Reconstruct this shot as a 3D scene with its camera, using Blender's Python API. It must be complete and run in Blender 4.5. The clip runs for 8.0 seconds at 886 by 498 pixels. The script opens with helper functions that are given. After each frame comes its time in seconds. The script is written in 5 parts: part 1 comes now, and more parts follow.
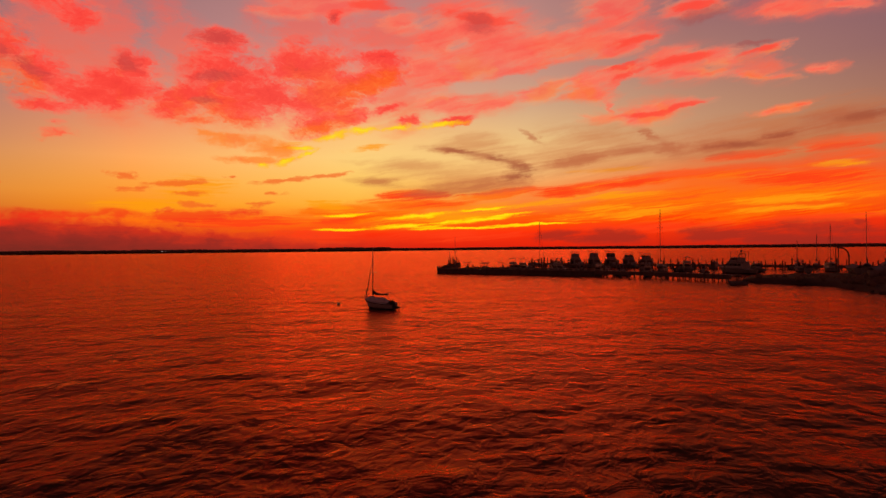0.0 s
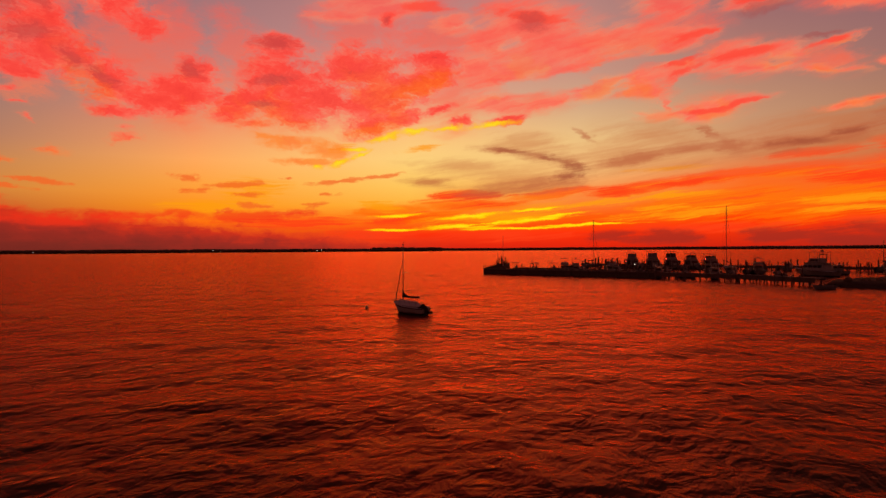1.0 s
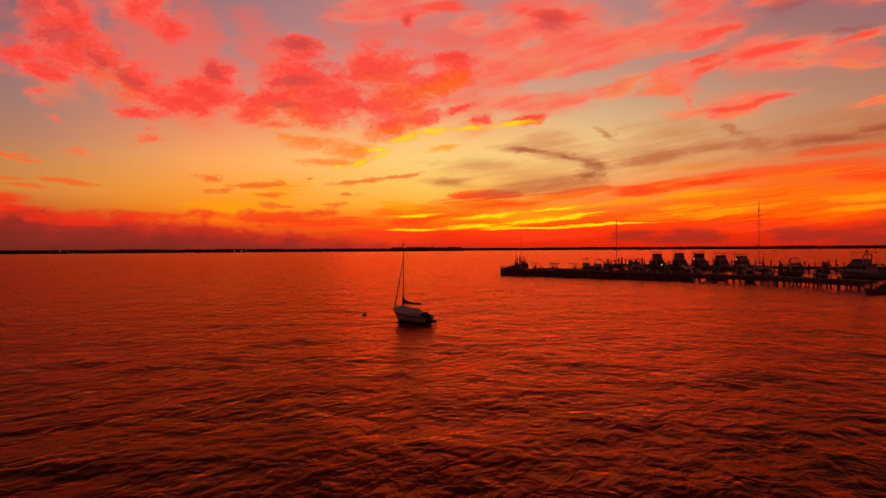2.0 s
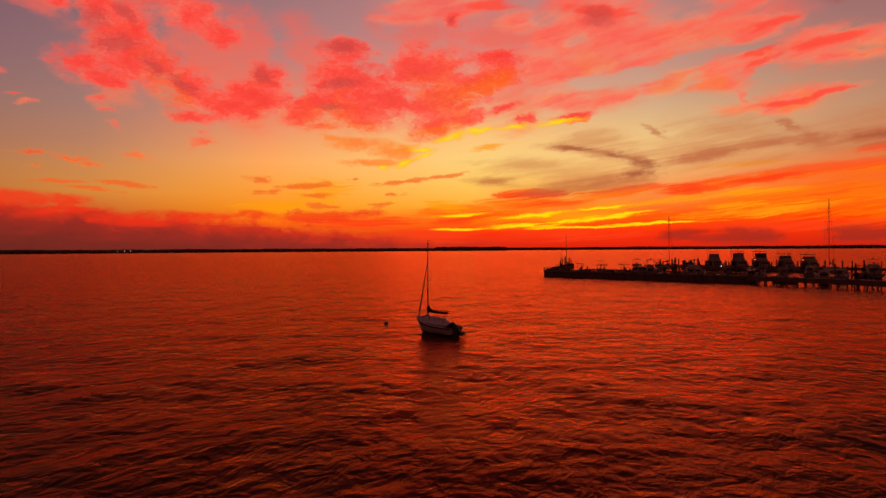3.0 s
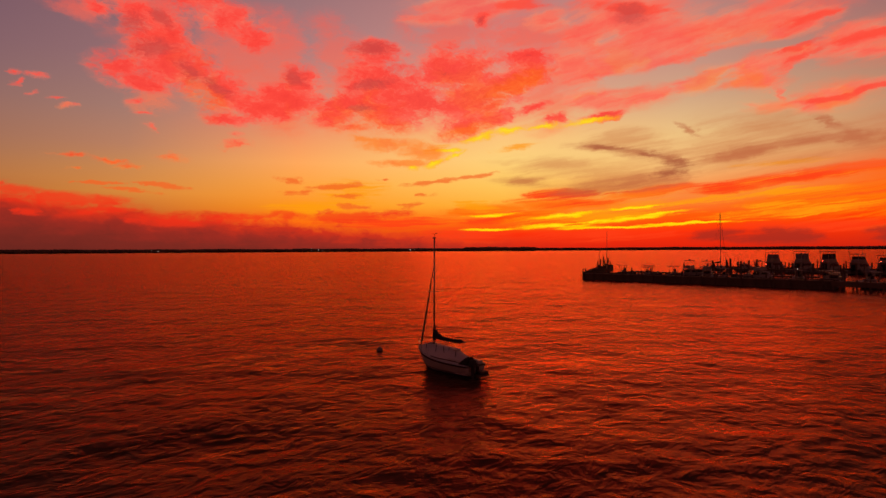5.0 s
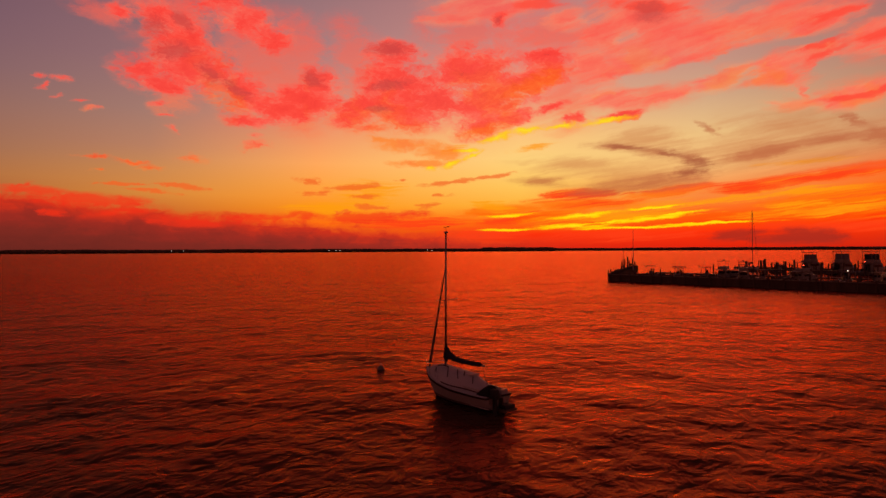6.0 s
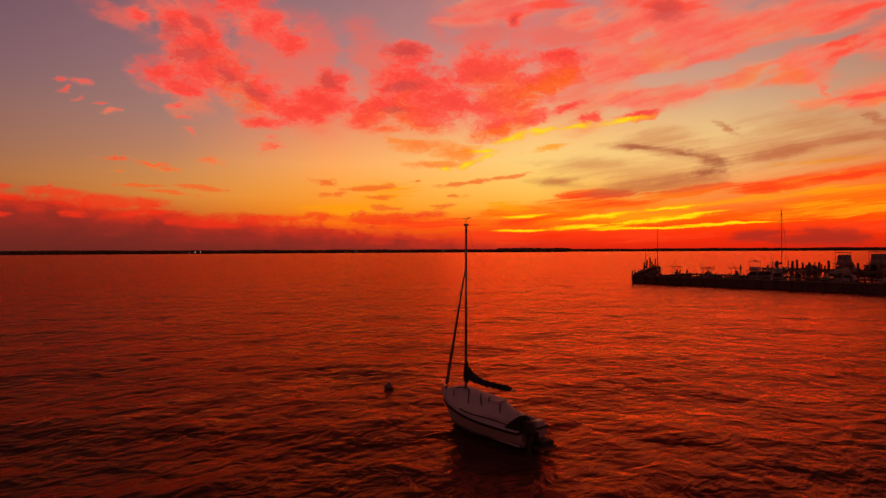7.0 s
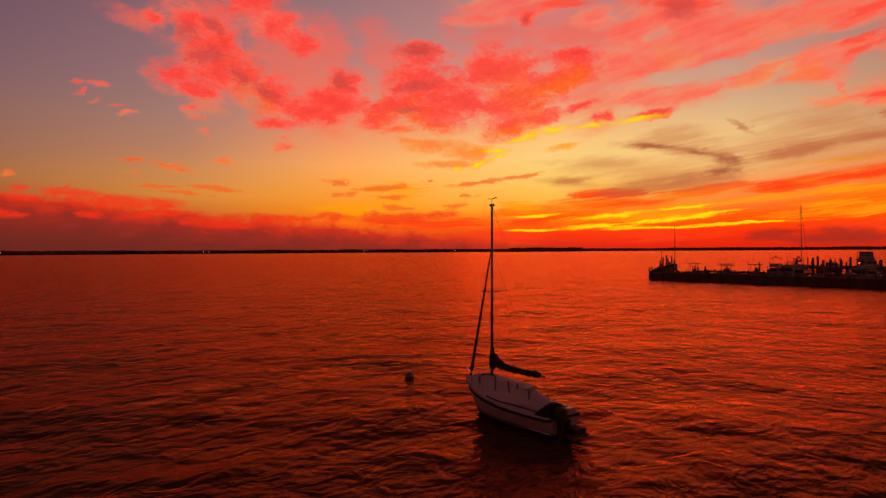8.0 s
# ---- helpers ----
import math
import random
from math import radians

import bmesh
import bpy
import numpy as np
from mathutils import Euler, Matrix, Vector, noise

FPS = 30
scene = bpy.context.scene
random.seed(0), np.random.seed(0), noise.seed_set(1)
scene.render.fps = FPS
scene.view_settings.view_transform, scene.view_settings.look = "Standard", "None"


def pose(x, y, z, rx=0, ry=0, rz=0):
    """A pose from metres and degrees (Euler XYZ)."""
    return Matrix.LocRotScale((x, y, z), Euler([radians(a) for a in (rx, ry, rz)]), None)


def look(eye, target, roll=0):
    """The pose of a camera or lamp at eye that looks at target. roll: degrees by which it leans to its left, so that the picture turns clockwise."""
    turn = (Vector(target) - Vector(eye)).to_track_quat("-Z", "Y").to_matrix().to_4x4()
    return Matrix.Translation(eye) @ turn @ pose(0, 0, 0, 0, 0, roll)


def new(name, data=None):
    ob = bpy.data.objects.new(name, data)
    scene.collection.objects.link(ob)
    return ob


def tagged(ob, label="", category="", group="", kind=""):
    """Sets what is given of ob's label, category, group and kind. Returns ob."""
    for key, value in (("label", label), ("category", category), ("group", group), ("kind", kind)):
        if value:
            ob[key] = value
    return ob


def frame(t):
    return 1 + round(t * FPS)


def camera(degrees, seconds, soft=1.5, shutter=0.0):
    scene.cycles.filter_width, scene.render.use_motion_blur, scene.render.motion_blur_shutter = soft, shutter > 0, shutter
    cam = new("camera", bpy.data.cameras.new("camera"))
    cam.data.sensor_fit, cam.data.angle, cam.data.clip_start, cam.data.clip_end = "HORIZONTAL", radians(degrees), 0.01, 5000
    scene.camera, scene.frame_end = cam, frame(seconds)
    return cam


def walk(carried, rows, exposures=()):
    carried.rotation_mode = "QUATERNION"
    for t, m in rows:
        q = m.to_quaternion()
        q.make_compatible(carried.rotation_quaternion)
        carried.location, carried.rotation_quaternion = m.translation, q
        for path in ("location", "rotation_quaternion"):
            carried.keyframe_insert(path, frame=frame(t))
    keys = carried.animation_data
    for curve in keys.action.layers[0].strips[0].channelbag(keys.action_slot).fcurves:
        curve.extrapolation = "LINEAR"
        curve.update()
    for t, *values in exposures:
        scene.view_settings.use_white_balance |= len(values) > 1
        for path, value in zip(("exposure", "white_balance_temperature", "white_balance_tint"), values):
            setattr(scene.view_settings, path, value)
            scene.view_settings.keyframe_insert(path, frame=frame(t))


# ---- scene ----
import itertools

PATH = [
    (0.0, -0.00, -0.00, 8.75, 0.00, 0.01, 0.53),
    (0.5, 0.92, 5.18, 8.54, 2.97, 0.09, 0.34),
    (1.0, 1.56, 11.17, 8.34, 4.83, 0.07, 0.35),
    (1.2, 1.75, 13.19, 8.33, 5.13, 0.07, 0.35),
    (2.3, 2.72, 23.75, 8.35, 8.16, 0.06, 0.34),
    (2.5, 2.84, 25.69, 8.36, 9.41, 0.06, 0.34),
    (3.0, 2.69, 30.71, 8.43, 10.88, 0.05, 0.36),
    (3.5, 2.28, 36.07, 8.36, 11.51, 0.07, 0.37),
    (4.0, 1.86, 40.60, 8.51, 12.77, 0.07, 0.36),
    (4.2, 1.52, 42.54, 8.47, 12.93, 0.07, 0.35),
    (5.3, -0.57, 53.39, 8.10, 13.98, 0.10, 0.26),
    (5.5, -0.95, 55.26, 8.05, 14.23, 0.11, 0.25),
    (6.0, -1.87, 59.01, 8.06, 15.27, 0.12, 0.27),
    (6.5, -2.83, 62.49, 8.01, 16.30, 0.16, 0.24),
    (7.0, -3.67, 64.85, 7.87, 16.70, 0.20, 0.27),
    (7.5, -4.30, 65.81, 7.50, 17.12, 0.20, 0.31),
    (8.0, -4.50, 65.69, 7.08, 17.85, 0.19, 0.34),
]
cam = camera(72.1, 8.0, soft=1.5)
walk(cam, [(t, pose(x, y, z, 90 + pitch, roll, yaw)) for t, x, y, z, yaw, pitch, roll in PATH])


# ---- sky and light ----
# The sun has just set behind the far shore. The sky is drawn in degrees:
# u to the right of north (+y), v above the horizon. Cloud banks are bundles of soft strokes
# (u, v, half length, half width, tilt) that noise tears up.
RED_BANK_HIGH = [
    (-40.62, 19.24, 3.64, 2.8, -40.3),
    (-34.97, 21.42, 4.91, 3.62, 0.476),
    (-38.33, 17.49, 4.14, 4.14, -35.5),
    (-38.34, 16.03, 4.83, 3.79, -0.323),
    (-41.32, 15.02, 3.76, 2.09, -3.85),
    (-40.19, 13.82, 3.82, 1.17, 0.428),
    (-35.73, 15.41, 3.88, 3.45, -18.9),
    (-33.79, 13.87, 4.7, 3.31, -20.6),
    (-30.04, 12.89, 6.05, 2.04, -2.43),
    (-32.56, 11.67, 4.84, 1.02, 1.21),
    (-30.89, 18.8, 3.09, 2.34, -23.7),
    (-33.51, 19.99, 3.77, 2.28, 4.83),
    (-26.69, 14.94, 3.07, 2.48, -28.2),
    (-28.5, 13.94, 5.28, 1.81, -174),
    (-43.07, 19.14, 2.05, 1.19, -3.31),
    (-26.95, 13.32, 4.47, 1.6, -6.5),
    (-23.29, 13.15, 3.97, 2.3, -2.53),
    (-38.1, 16.14, 3.98, 3.16, -31.5),
]
RED_MIDDLE = [
    (-19.55, 17.42, 4.56, 1.63, 1.22),
    (-19.81, 18.24, 4.13, 1.49, -5.46),
    (-19.03, 15.26, 6.92, 3.84, -0.779),
    (-18.78, 13.06, 8.06, 3.66, 3.08),
    (-21.98, 11.27, 3.11, 0.929, 3.62),
    (-12.12, 16.31, 7.03, 4.28, 0.0393),
    (-11.35, 13.69, 5.91, 4.38, 8.02),
    (-11.37, 11.68, 5.15, 1.97, 13.2),
    (-6.661, 15.82, 6.36, 3.37, 15),
    (-5.374, 17.42, 3.52, 1.35, -0.591),
    (-8.49, 12.26, 3.66, 1.43, 9.4),
    (-9.941, 20.76, 1.2, 1.2, -84),
    (-4.898, 13.08, 2.6, 0.767, 12.4),
    (-2.9, 11.88, 2.51, 0.768, 3.2),
    (1.117, 11.78, 3.31, 0.752, 5.27),
    (-23.82, 12.26, 2.96, 1.58, 9.98),
    (-23.29, 12.65, 3.91, 2.09, 4.26),
    (-15.85, 14.19, 5.16, 3.36, -0.795),
    (-8.989, 15.33, 4.79, 2.53, 2.8),
]
ORANGE_UNDER = [
    (-18.8, 9.811, 4.7, 0.883, 3.37),
    (-15.48, 9.19, 3.44, 1.28, -3.68),
    (-16.95, 8.216, 4.99, 0.594, 0.476),
    (-20.66, 10.04, 2.61, 0.587, -7.23),
    (-11.24, 11.16, 4.44, 0.773, 6.83),
    (-6.666, 15.21, 4.86, 1.29, 16.1),
]
SILK_NEAR = [
    (-11.56, 21.96, 8.64, 2.17, -1.23),
    (3.407, 19.87, 8.2, 3.55, -4.67),
    (2.215, 16.4, 6.92, 3.73, 19.4),
    (7.872, 17.72, 7.66, 3.32, 3.24),
    (11.64, 18.25, 6.24, 2.2, 4.22),
    (16.08, 18.32, 3.59, 1.52, -8.4),
    (-1.631, 16.65, 3.52, 2.69, -0.983),
    (-0.3969, 18.51, 3.96, 2.83, -12.3),
    (-14.21, 20.79, 4.38, 1.11, 3.51),
    (4.734, 13.22, 4.56, 1, 13.7),
    (9.553, 14.36, 4.38, 1.49, 11.5),
    (0.04927, 13.31, 4.23, 1.61, -10.1),
    (13.19, 11.95, 2.5, 0.419, -2.55),
    (5.21, 16.41, 4.76, 1.94, 4.98),
    (-3.838, 20.43, 4.3, 1.52, -4.96),
    (13.4, 14.93, 3.68, 1.22, 7.98),
    (16.2, 15.51, 3.72, 1.18, 11.2),
]
SILK_FAR = [
    (13.5, 14.03, 3.05, 2.02, 14.4),
    (16.73, 15.18, 3.95, 1.48, 15.7),
    (21.03, 15.98, 4.42, 1.66, 2.93),
    (24.86, 15.79, 3.73, 1.27, -1.64),
    (28.27, 16.05, 2.71, 0.561, 9.16),
    (22.4, 14.86, 5.47, 0.953, -4.81),
    (27.84, 13.92, 4.02, 0.575, -11.5),
    (15.48, 17.64, 5.77, 1.45, 0.253),
    (17.01, 18.01, 3.99, 0.954, 0.852),
    (15.56, 20.74, 6, 2.31, -2.03),
    (22.22, 20.05, 5.26, 1.35, -0.616),
    (29.92, 18.73, 3.35, 0.964, -5.81),
    (34.09, 18.27, 3.45, 0.515, -8.86),
    (14.96, 12.64, 1.68, 1.02, -69.2),
    (17.67, 11.72, 4.47, 1.39, -1.54),
    (19.83, 12.27, 5.95, 0.868, 0.637),
    (32.23, 13.89, 1.29, 0.385, -8.93),
    (28.64, 11.03, 1.99, 0.35, 9.15),
    (30.75, 11.34, 2.04, 0.342, 0.72),
]
SILK_CORES = [
    (17.22, 15.28, 3.62, 0.538, 16.7),
    (21.72, 16.04, 4.35, 0.606, 1.01),
    (17.49, 17.96, 3.13, 0.609, 5.05),
    (18.64, 11.82, 3.39, 0.458, 0.742),
    (21.8, 12.12, 2.38, 0.358, 5.61),
    (27.65, 16.06, 2.96, 0.33, 7.33),
    (22.67, 20.05, 3.57, 0.492, -0.542),
    (16.75, 15.93, 2.57, 0.385, 11),
    (3.413, 20.63, 5.88, 0.742, -9.24),
    (-5.852, 21.73, 4.06, 0.682, 0.579),
]
OPENINGS = [
    (2.906, 14.87, 3.89, 1.11, 4),
    (6.762, 15.2, 4.01, 1.08, 1.56),
    (11.02, 16.05, 4.34, 0.893, 7.47),
    (15.66, 16.42, 4.31, 0.522, -3.8),
    (10.58, 12.27, 5.26, 1.71, 5.62),
    (17.1, 14.38, 2.17, 0.85, 12),
]
VEIL_LEFT = [
    (-39.71, 19.35, 6.31, 4.13, -8.83),
    (-30.78, 15.97, 11.4, 6.28, -30.1),
    (-23.79, 17.94, 4.82, 4.05, -46.2),
    (-28.99, 17.98, 5.84, 4.44, -26.7),
    (-21.17, 14.31, 5.62, 5.62, 13.7),
    (-12.63, 19.33, 7.59, 3.55, -5.12),
    (-24.35, 12, 3.84, 1.92, -5.89),
    (-39.05, 12.79, 3.12, 1.79, 12.6),
    (-44.99, 18.96, 3.67, 1.29, -11.4),
]
VEIL_RIGHT = [
    (-5.358, 19.64, 6.59, 5.46, -12.8),
    (-1.385, 16.75, 5.69, 5.55, 11.3),
    (-4.136, 13.84, 5.4, 4.64, -26.3),
    (4.282, 13.64, 5.58, 2.23, 2.67),
    (9.155, 17.63, 7.01, 3.69, 2.61),
    (13.98, 14.74, 3.69, 2.22, 6.61),
    (14.34, 11.79, 2.65, 1.03, 0.511),
    (2.478, 20.21, 9.94, 4.18, -7.09),
    (12.21, 13.39, 3.06, 1.04, -0.87),
    (14.26, 14.8, 4.53, 2.99, 14),
    (21.26, 15.58, 7.86, 2.63, -3.4),
    (19.11, 12.02, 5.27, 1.84, -0.11),
    (27.84, 14.43, 3.84, 1.9, -10.8),
    (29.46, 11.16, 3.89, 0.641, 7.46),
    (15.79, 18.68, 6.71, 3.28, -5.37),
    (32.23, 13.89, 2.56, 0.711, -8.93),
    (31.27, 18.65, 8.42, 1.56, -6.49),
]
FLECKS = [
    (-48.97, 13.72, 0.874, 0.409, 0.00537),
    (-47.45, 13.68, 1.43, 0.457, -1.79),
    (-48.74, 12.95, 1, 0.371, 24.3),
    (-47.55, 12.37, 0.924, 0.252, 13.2),
    (-46.13, 12.03, 1.25, 0.256, 7.55),
    (-45.3, 11.55, 1.31, 0.345, 12),
    (-40.2, 12.51, 1.53, 0.446, 7.54),
    (-39.36, 10.44, 1.25, 0.546, -29),
    (-39.93, 11.75, 1.89, 0.27, 5.41),
    (-32.45, 9.554, 2.41, 0.951, 8.32),
    (-32.32, 10.43, 1.27, 0.379, 7.97),
    (-45.21, 7.7, 2.39, 0.353, 0.0351),
    (-42.19, 7.423, 3.18, 0.362, -4.44),
    (-40.86, 7.056, 1.92, 0.458, 3.77),
    (-37.77, 8.023, 2.03, 0.746, 3.7),
    (-44.98, 6.594, 1.14, 0.266, 2.97),
    (-53.45, 6.085, 0.804, 0.407, 3.9),
]
FLECKS_LOW = [
    (-43.23, 5.541, 2.23, 0.317, 4.16),
    (-40.41, 5.108, 2.55, 0.278, -3.38),
    (-38.34, 5.662, 3.69, 0.328, -3.01),
    (-27.46, 6.357, 1.82, 0.542, -4.73),
    (-27, 5.322, 2.47, 0.346, 6.24),
    (-23.33, 5.947, 4.15, 0.498, 6.46),
    (-22.54, 5.109, 2.27, 0.35, 3.24),
    (-21.97, 4.16, 2.22, 0.451, -3.34),
    (-24.61, 3.632, 1.38, 0.35, -1.71),
    (-16.92, 4.114, 2.66, 0.452, 8.71),
    (-19.09, 6.71, 1.04, 0.249, -0.192),
    (-14.3, 6.33, 4.15, 0.399, 7.73),
    (-10.35, 6.968, 3.67, 0.296, 7.56),
    (-14.79, 5.152, 1.62, 0.3, -3.6),
    (-18.57, 3.488, 2.54, 0.403, 1.61),
]
BANK_CREST = [
    (-52.79, 5.157, 1.87, 0.576, 2.05),
    (-49.25, 4.824, 4.05, 0.6, -1.51),
    (-49.68, 5.232, 1.16, 0.341, 19.7),
    (-45.05, 4.103, 6.62, 0.894, -0.213),
    (-43.56, 3.144, 4.47, 0.636, 6.95),
    (-52.83, 4.375, 1.79, 0.494, -5.46),
    (-47.92, 3.14, 1.35, 0.436, -5.17),
    (-37.7, 2.644, 4.89, 0.854, -1.28),
    (-30.85, 3.006, 6.75, 0.884, 3.09),
    (-22.29, 3.13, 8.2, 0.804, 2.19),
    (-53.19, 3.105, 1.24, 0.493, -6.94),
]
BROWN_WISPS = [
    (0.502, 9.237, 4.62, 0.797, -7.24),
    (3.788, 8.643, 4.54, 0.913, -11.6),
    (7.149, 7.865, 3.53, 1.4, -14.1),
    (6.921, 6.62, 3.27, 1.41, -162),
    (3.076, 5.851, 6.39, 1.19, -173),
    (12.57, 8.017, 5.52, 1.09, 10.2),
    (8.571, 10.35, 2.13, 0.498, -26),
    (-6.214, 6.295, 4.52, 0.834, -5.81),
    (6.256, 6.132, 4.77, 1.04, 11.1),
    (-0.2462, 5.438, 5.8, 0.95, 5.85),
]
BROWN_FAR = [
    (18.62, 9.972, 2.27, 0.635, -29.3),
    (20.5, 8.652, 3.24, 1.64, -23.7),
    (24.36, 8.499, 4.42, 1.23, 3.83),
    (29.24, 9.006, 4.47, 1.41, 6.24),
    (33.65, 9.566, 4.42, 1.67, 4.27),
    (33.1, 10.17, 5.04, 0.896, 3.93),
    (17.4, 8.668, 4.72, 1.03, 0.698),
]
BROWN_CORES = [
    (1.455, 9.156, 3.72, 0.372, -8.76),
    (5.04, 8.391, 2.78, 0.456, -14.1),
    (7.431, 7.657, 2.71, 0.718, -14.7),
    (7.141, 6.75, 2.58, 0.542, -164),
    (25.67, 8.538, 3.4, 0.445, 1.6),
    (29.03, 9.093, 2.57, 0.344, 4.81),
    (34.57, 9.945, 2.59, 0.564, 3.39),
]
ORANGE_SHEET = [
    (-2.697, 5.14, 5.86, 0.825, 0.235),
    (-2.456, 4.164, 9.23, 1.01, 0.243),
    (5.131, 5.099, 6.4, 0.787, 6.04),
    (-9.846, 3.666, 6.14, 0.755, 3.75),
    (13.3, 5.481, 8.19, 0.893, 5.23),
    (-6.49, 3.116, 7.96, 0.749, 5.71),
    (26.52, 7.699, 5.36, 0.672, 3.87),
    (33.08, 8.089, 5.02, 0.863, 2.16),
    (25.65, 6.276, 6.88, 1.02, 5.83),
    (32.7, 6.896, 5.66, 0.951, 3.56),
    (18.82, 6.01, 11, 0.806, 4.6),
    (31.16, 5.589, 8.18, 0.973, -0.973),
    (18.8, 4.037, 11.2, 1.44, 5.09),
    (30.75, 4.347, 9.01, 1.47, 1.43),
    (23.42, 2.409, 10.5, 1.23, 1.51),
    (32.67, 2.564, 5.72, 1.13, 3.15),
]
SHEET_RED = [
    (26.73, 7.706, 4.97, 0.536, 3.14),
    (33.08, 7.893, 4.89, 0.502, -0.494),
    (31.15, 5.499, 8.16, 0.933, -0.92),
    (16.65, 5.7, 7.16, 0.58, 2.75),
    (31.71, 2.218, 7.1, 0.623, 1.41),
    (19.02, 1.873, 10.6, 0.809, 0.681),
    (-2.698, 5.012, 5.82, 0.703, 0.662),
    (-1.471, 4.214, 6.1, 0.584, 4.34),
    (10.94, 5.165, 4.91, 0.851, 3.71),
    (-18.58, 2.64, 10.7, 0.977, 1.01),
    (-9.591, 2.822, 5.02, 0.845, 6.91),
    (0.927, 1.329, 11.1, 1.04, 0.807),
    (-11.7, 1.263, 8.29, 1.22, -0.476),
]
AMBER = [
    (16.15, 4.681, 6.46, 0.583, 1.24),
    (19.03, 3.203, 7.76, 0.691, 5.22),
    (30.16, 3.853, 9.71, 0.631, 1.12),
    (14.65, 3.577, 4.27, 0.471, 1.74),
    (33.44, 6.524, 4.26, 0.403, -2.14),
    (29.39, 3.037, 6.82, 0.425, 2.46),
    (15.43, 7.013, 5.35, 0.464, 0.0577),
    (10.11, 4.371, 4.22, 0.43, 5.23),
    (-22.28, 5.425, 5.52, 2.17, 2.45),
    (-25.97, 3.839, 5.89, 1.21, -1.86),
    (-6.448, 9.526, 3.29, 0.467, 10.4),
    (-2.47, 2.016, 6.05, 0.353, 0.209),
    (-10.63, 4.098, 3.43, 0.725, -9.4),
    (-14.29, 9.432, 1.85, 0.713, 7.43),
    (0.9377, 2.939, 11, 0.924, 2.67),
    (7.122, 4.002, 9.14, 0.772, 4.06),
    (13.67, 2.975, 7.43, 0.624, 3.19),
]
YELLOW = [
    (-3.214, 2.182, 4.99, 0.391, 0.901),
    (0.3365, 2.499, 3.54, 0.288, 5.14),
    (-2.216, 3.111, 4.93, 0.291, 5.15),
    (4.213, 3.68, 4.89, 0.215, 4.51),
    (4.207, 2.783, 6.31, 0.327, 5),
    (8.194, 2.219, 7.15, 0.181, 1.44),
    (-9.336, 1.926, 4.36, 0.2, 0.947),
    (2.115, 2.012, 8.85, 0.152, 0.863),
    (-9.068, 3.209, 4, 0.299, 2.05),
    (5.567, 3.088, 4.78, 0.185, 4.07),
]
HAZE = [
    (0.9621, 6.565, 11.5, 2.32, 0.0516),
    (12.53, 8.246, 10.2, 3.03, 1.23),
    (-2.929, 7.56, 8.76, 1.57, -4.95),
    (3.334, 9.689, 7.6, 1.75, -6.96),
    (13.91, 10.11, 7.79, 2.5, -6.44),
    (28.17, 8.535, 14, 3.09, -1.19),
    (16.42, 7.396, 7.97, 1.82, 1.72),
    (28.84, 9.951, 8.24, 1.64, -3.37),
    (32.73, 10.72, 5.87, 1.57, 1.42),
]
GOLD = [
    (-14.51, 8.111, 1.51, 0.474, 17.9),
    (-12.62, 8.833, 2.15, 0.404, 21.6),
    (-12.96, 9.357, 2.1, 0.336, 3.36),
    (-10.06, 10.49, 2.75, 0.53, 11.2),
    (-7.413, 11.08, 2.62, 0.524, 10.2),
    (-4.405, 11.32, 3.17, 0.388, 4.81),
    (-0.08383, 11.53, 3.94, 0.38, 2.67),
    (-16.42, 7.768, 0.941, 0.407, 177),
]
MAUVE = [
    (-20.08, 18.24, 3.57, 1.09, -2.23),
    (3.641, 20.19, 3.02, 1.49, -15),
    (-27.2, 15.41, 1.6, 1.11, -15.5),
    (-21.17, 13.05, 1.86, 0.766, 0.409),
    (-39.03, 16.74, 2.87, 1.21, 5.76),
    (-36.21, 15.32, 1.78, 1.07, -40.1),
    (-34.03, 14.22, 2.79, 0.912, -27),
    (-40.85, 18.55, 2.22, 1.5, -4.2),
    (-20.1, 15.19, 3.51, 0.752, 10.2),
    (-38.32, 19.29, 1.51, 1.01, -53),
    (-9.994, 20.62, 0.75, 0.614, -43.3),
    (23.12, 19.29, 3.69, 0.825, 6.24),
    (27.23, 16.55, 2.33, 0.33, 1.54),
]
HORIZON = [
    (24.52, 1.047, 5.37, 1.18, 1.46),
    (31.51, 1.364, 7.58, 1.1, 0.173),
    (14.83, 0.9024, 4.89, 0.971, 0.185),
    (30.13, 0.5247, 9.84, 0.994, -0.912),
    (34.86, 1.647, 2.04, 0.589, -4.86),
    (10.29, 1.109, 3.99, 0.76, 1.73),
    (15.92, 1.185, 3.87, 0.955, -2.81),
]


def lin(r, g, b):
    """A colour from 0-255 display values to linear light."""
    out = []
    for c in (r, g, b):
        c = c / 255
        out.append(c / 12.92 if c <= 0.04045 else ((c + 0.055) / 1.055) ** 2.4)
    return (*out, 1.0)


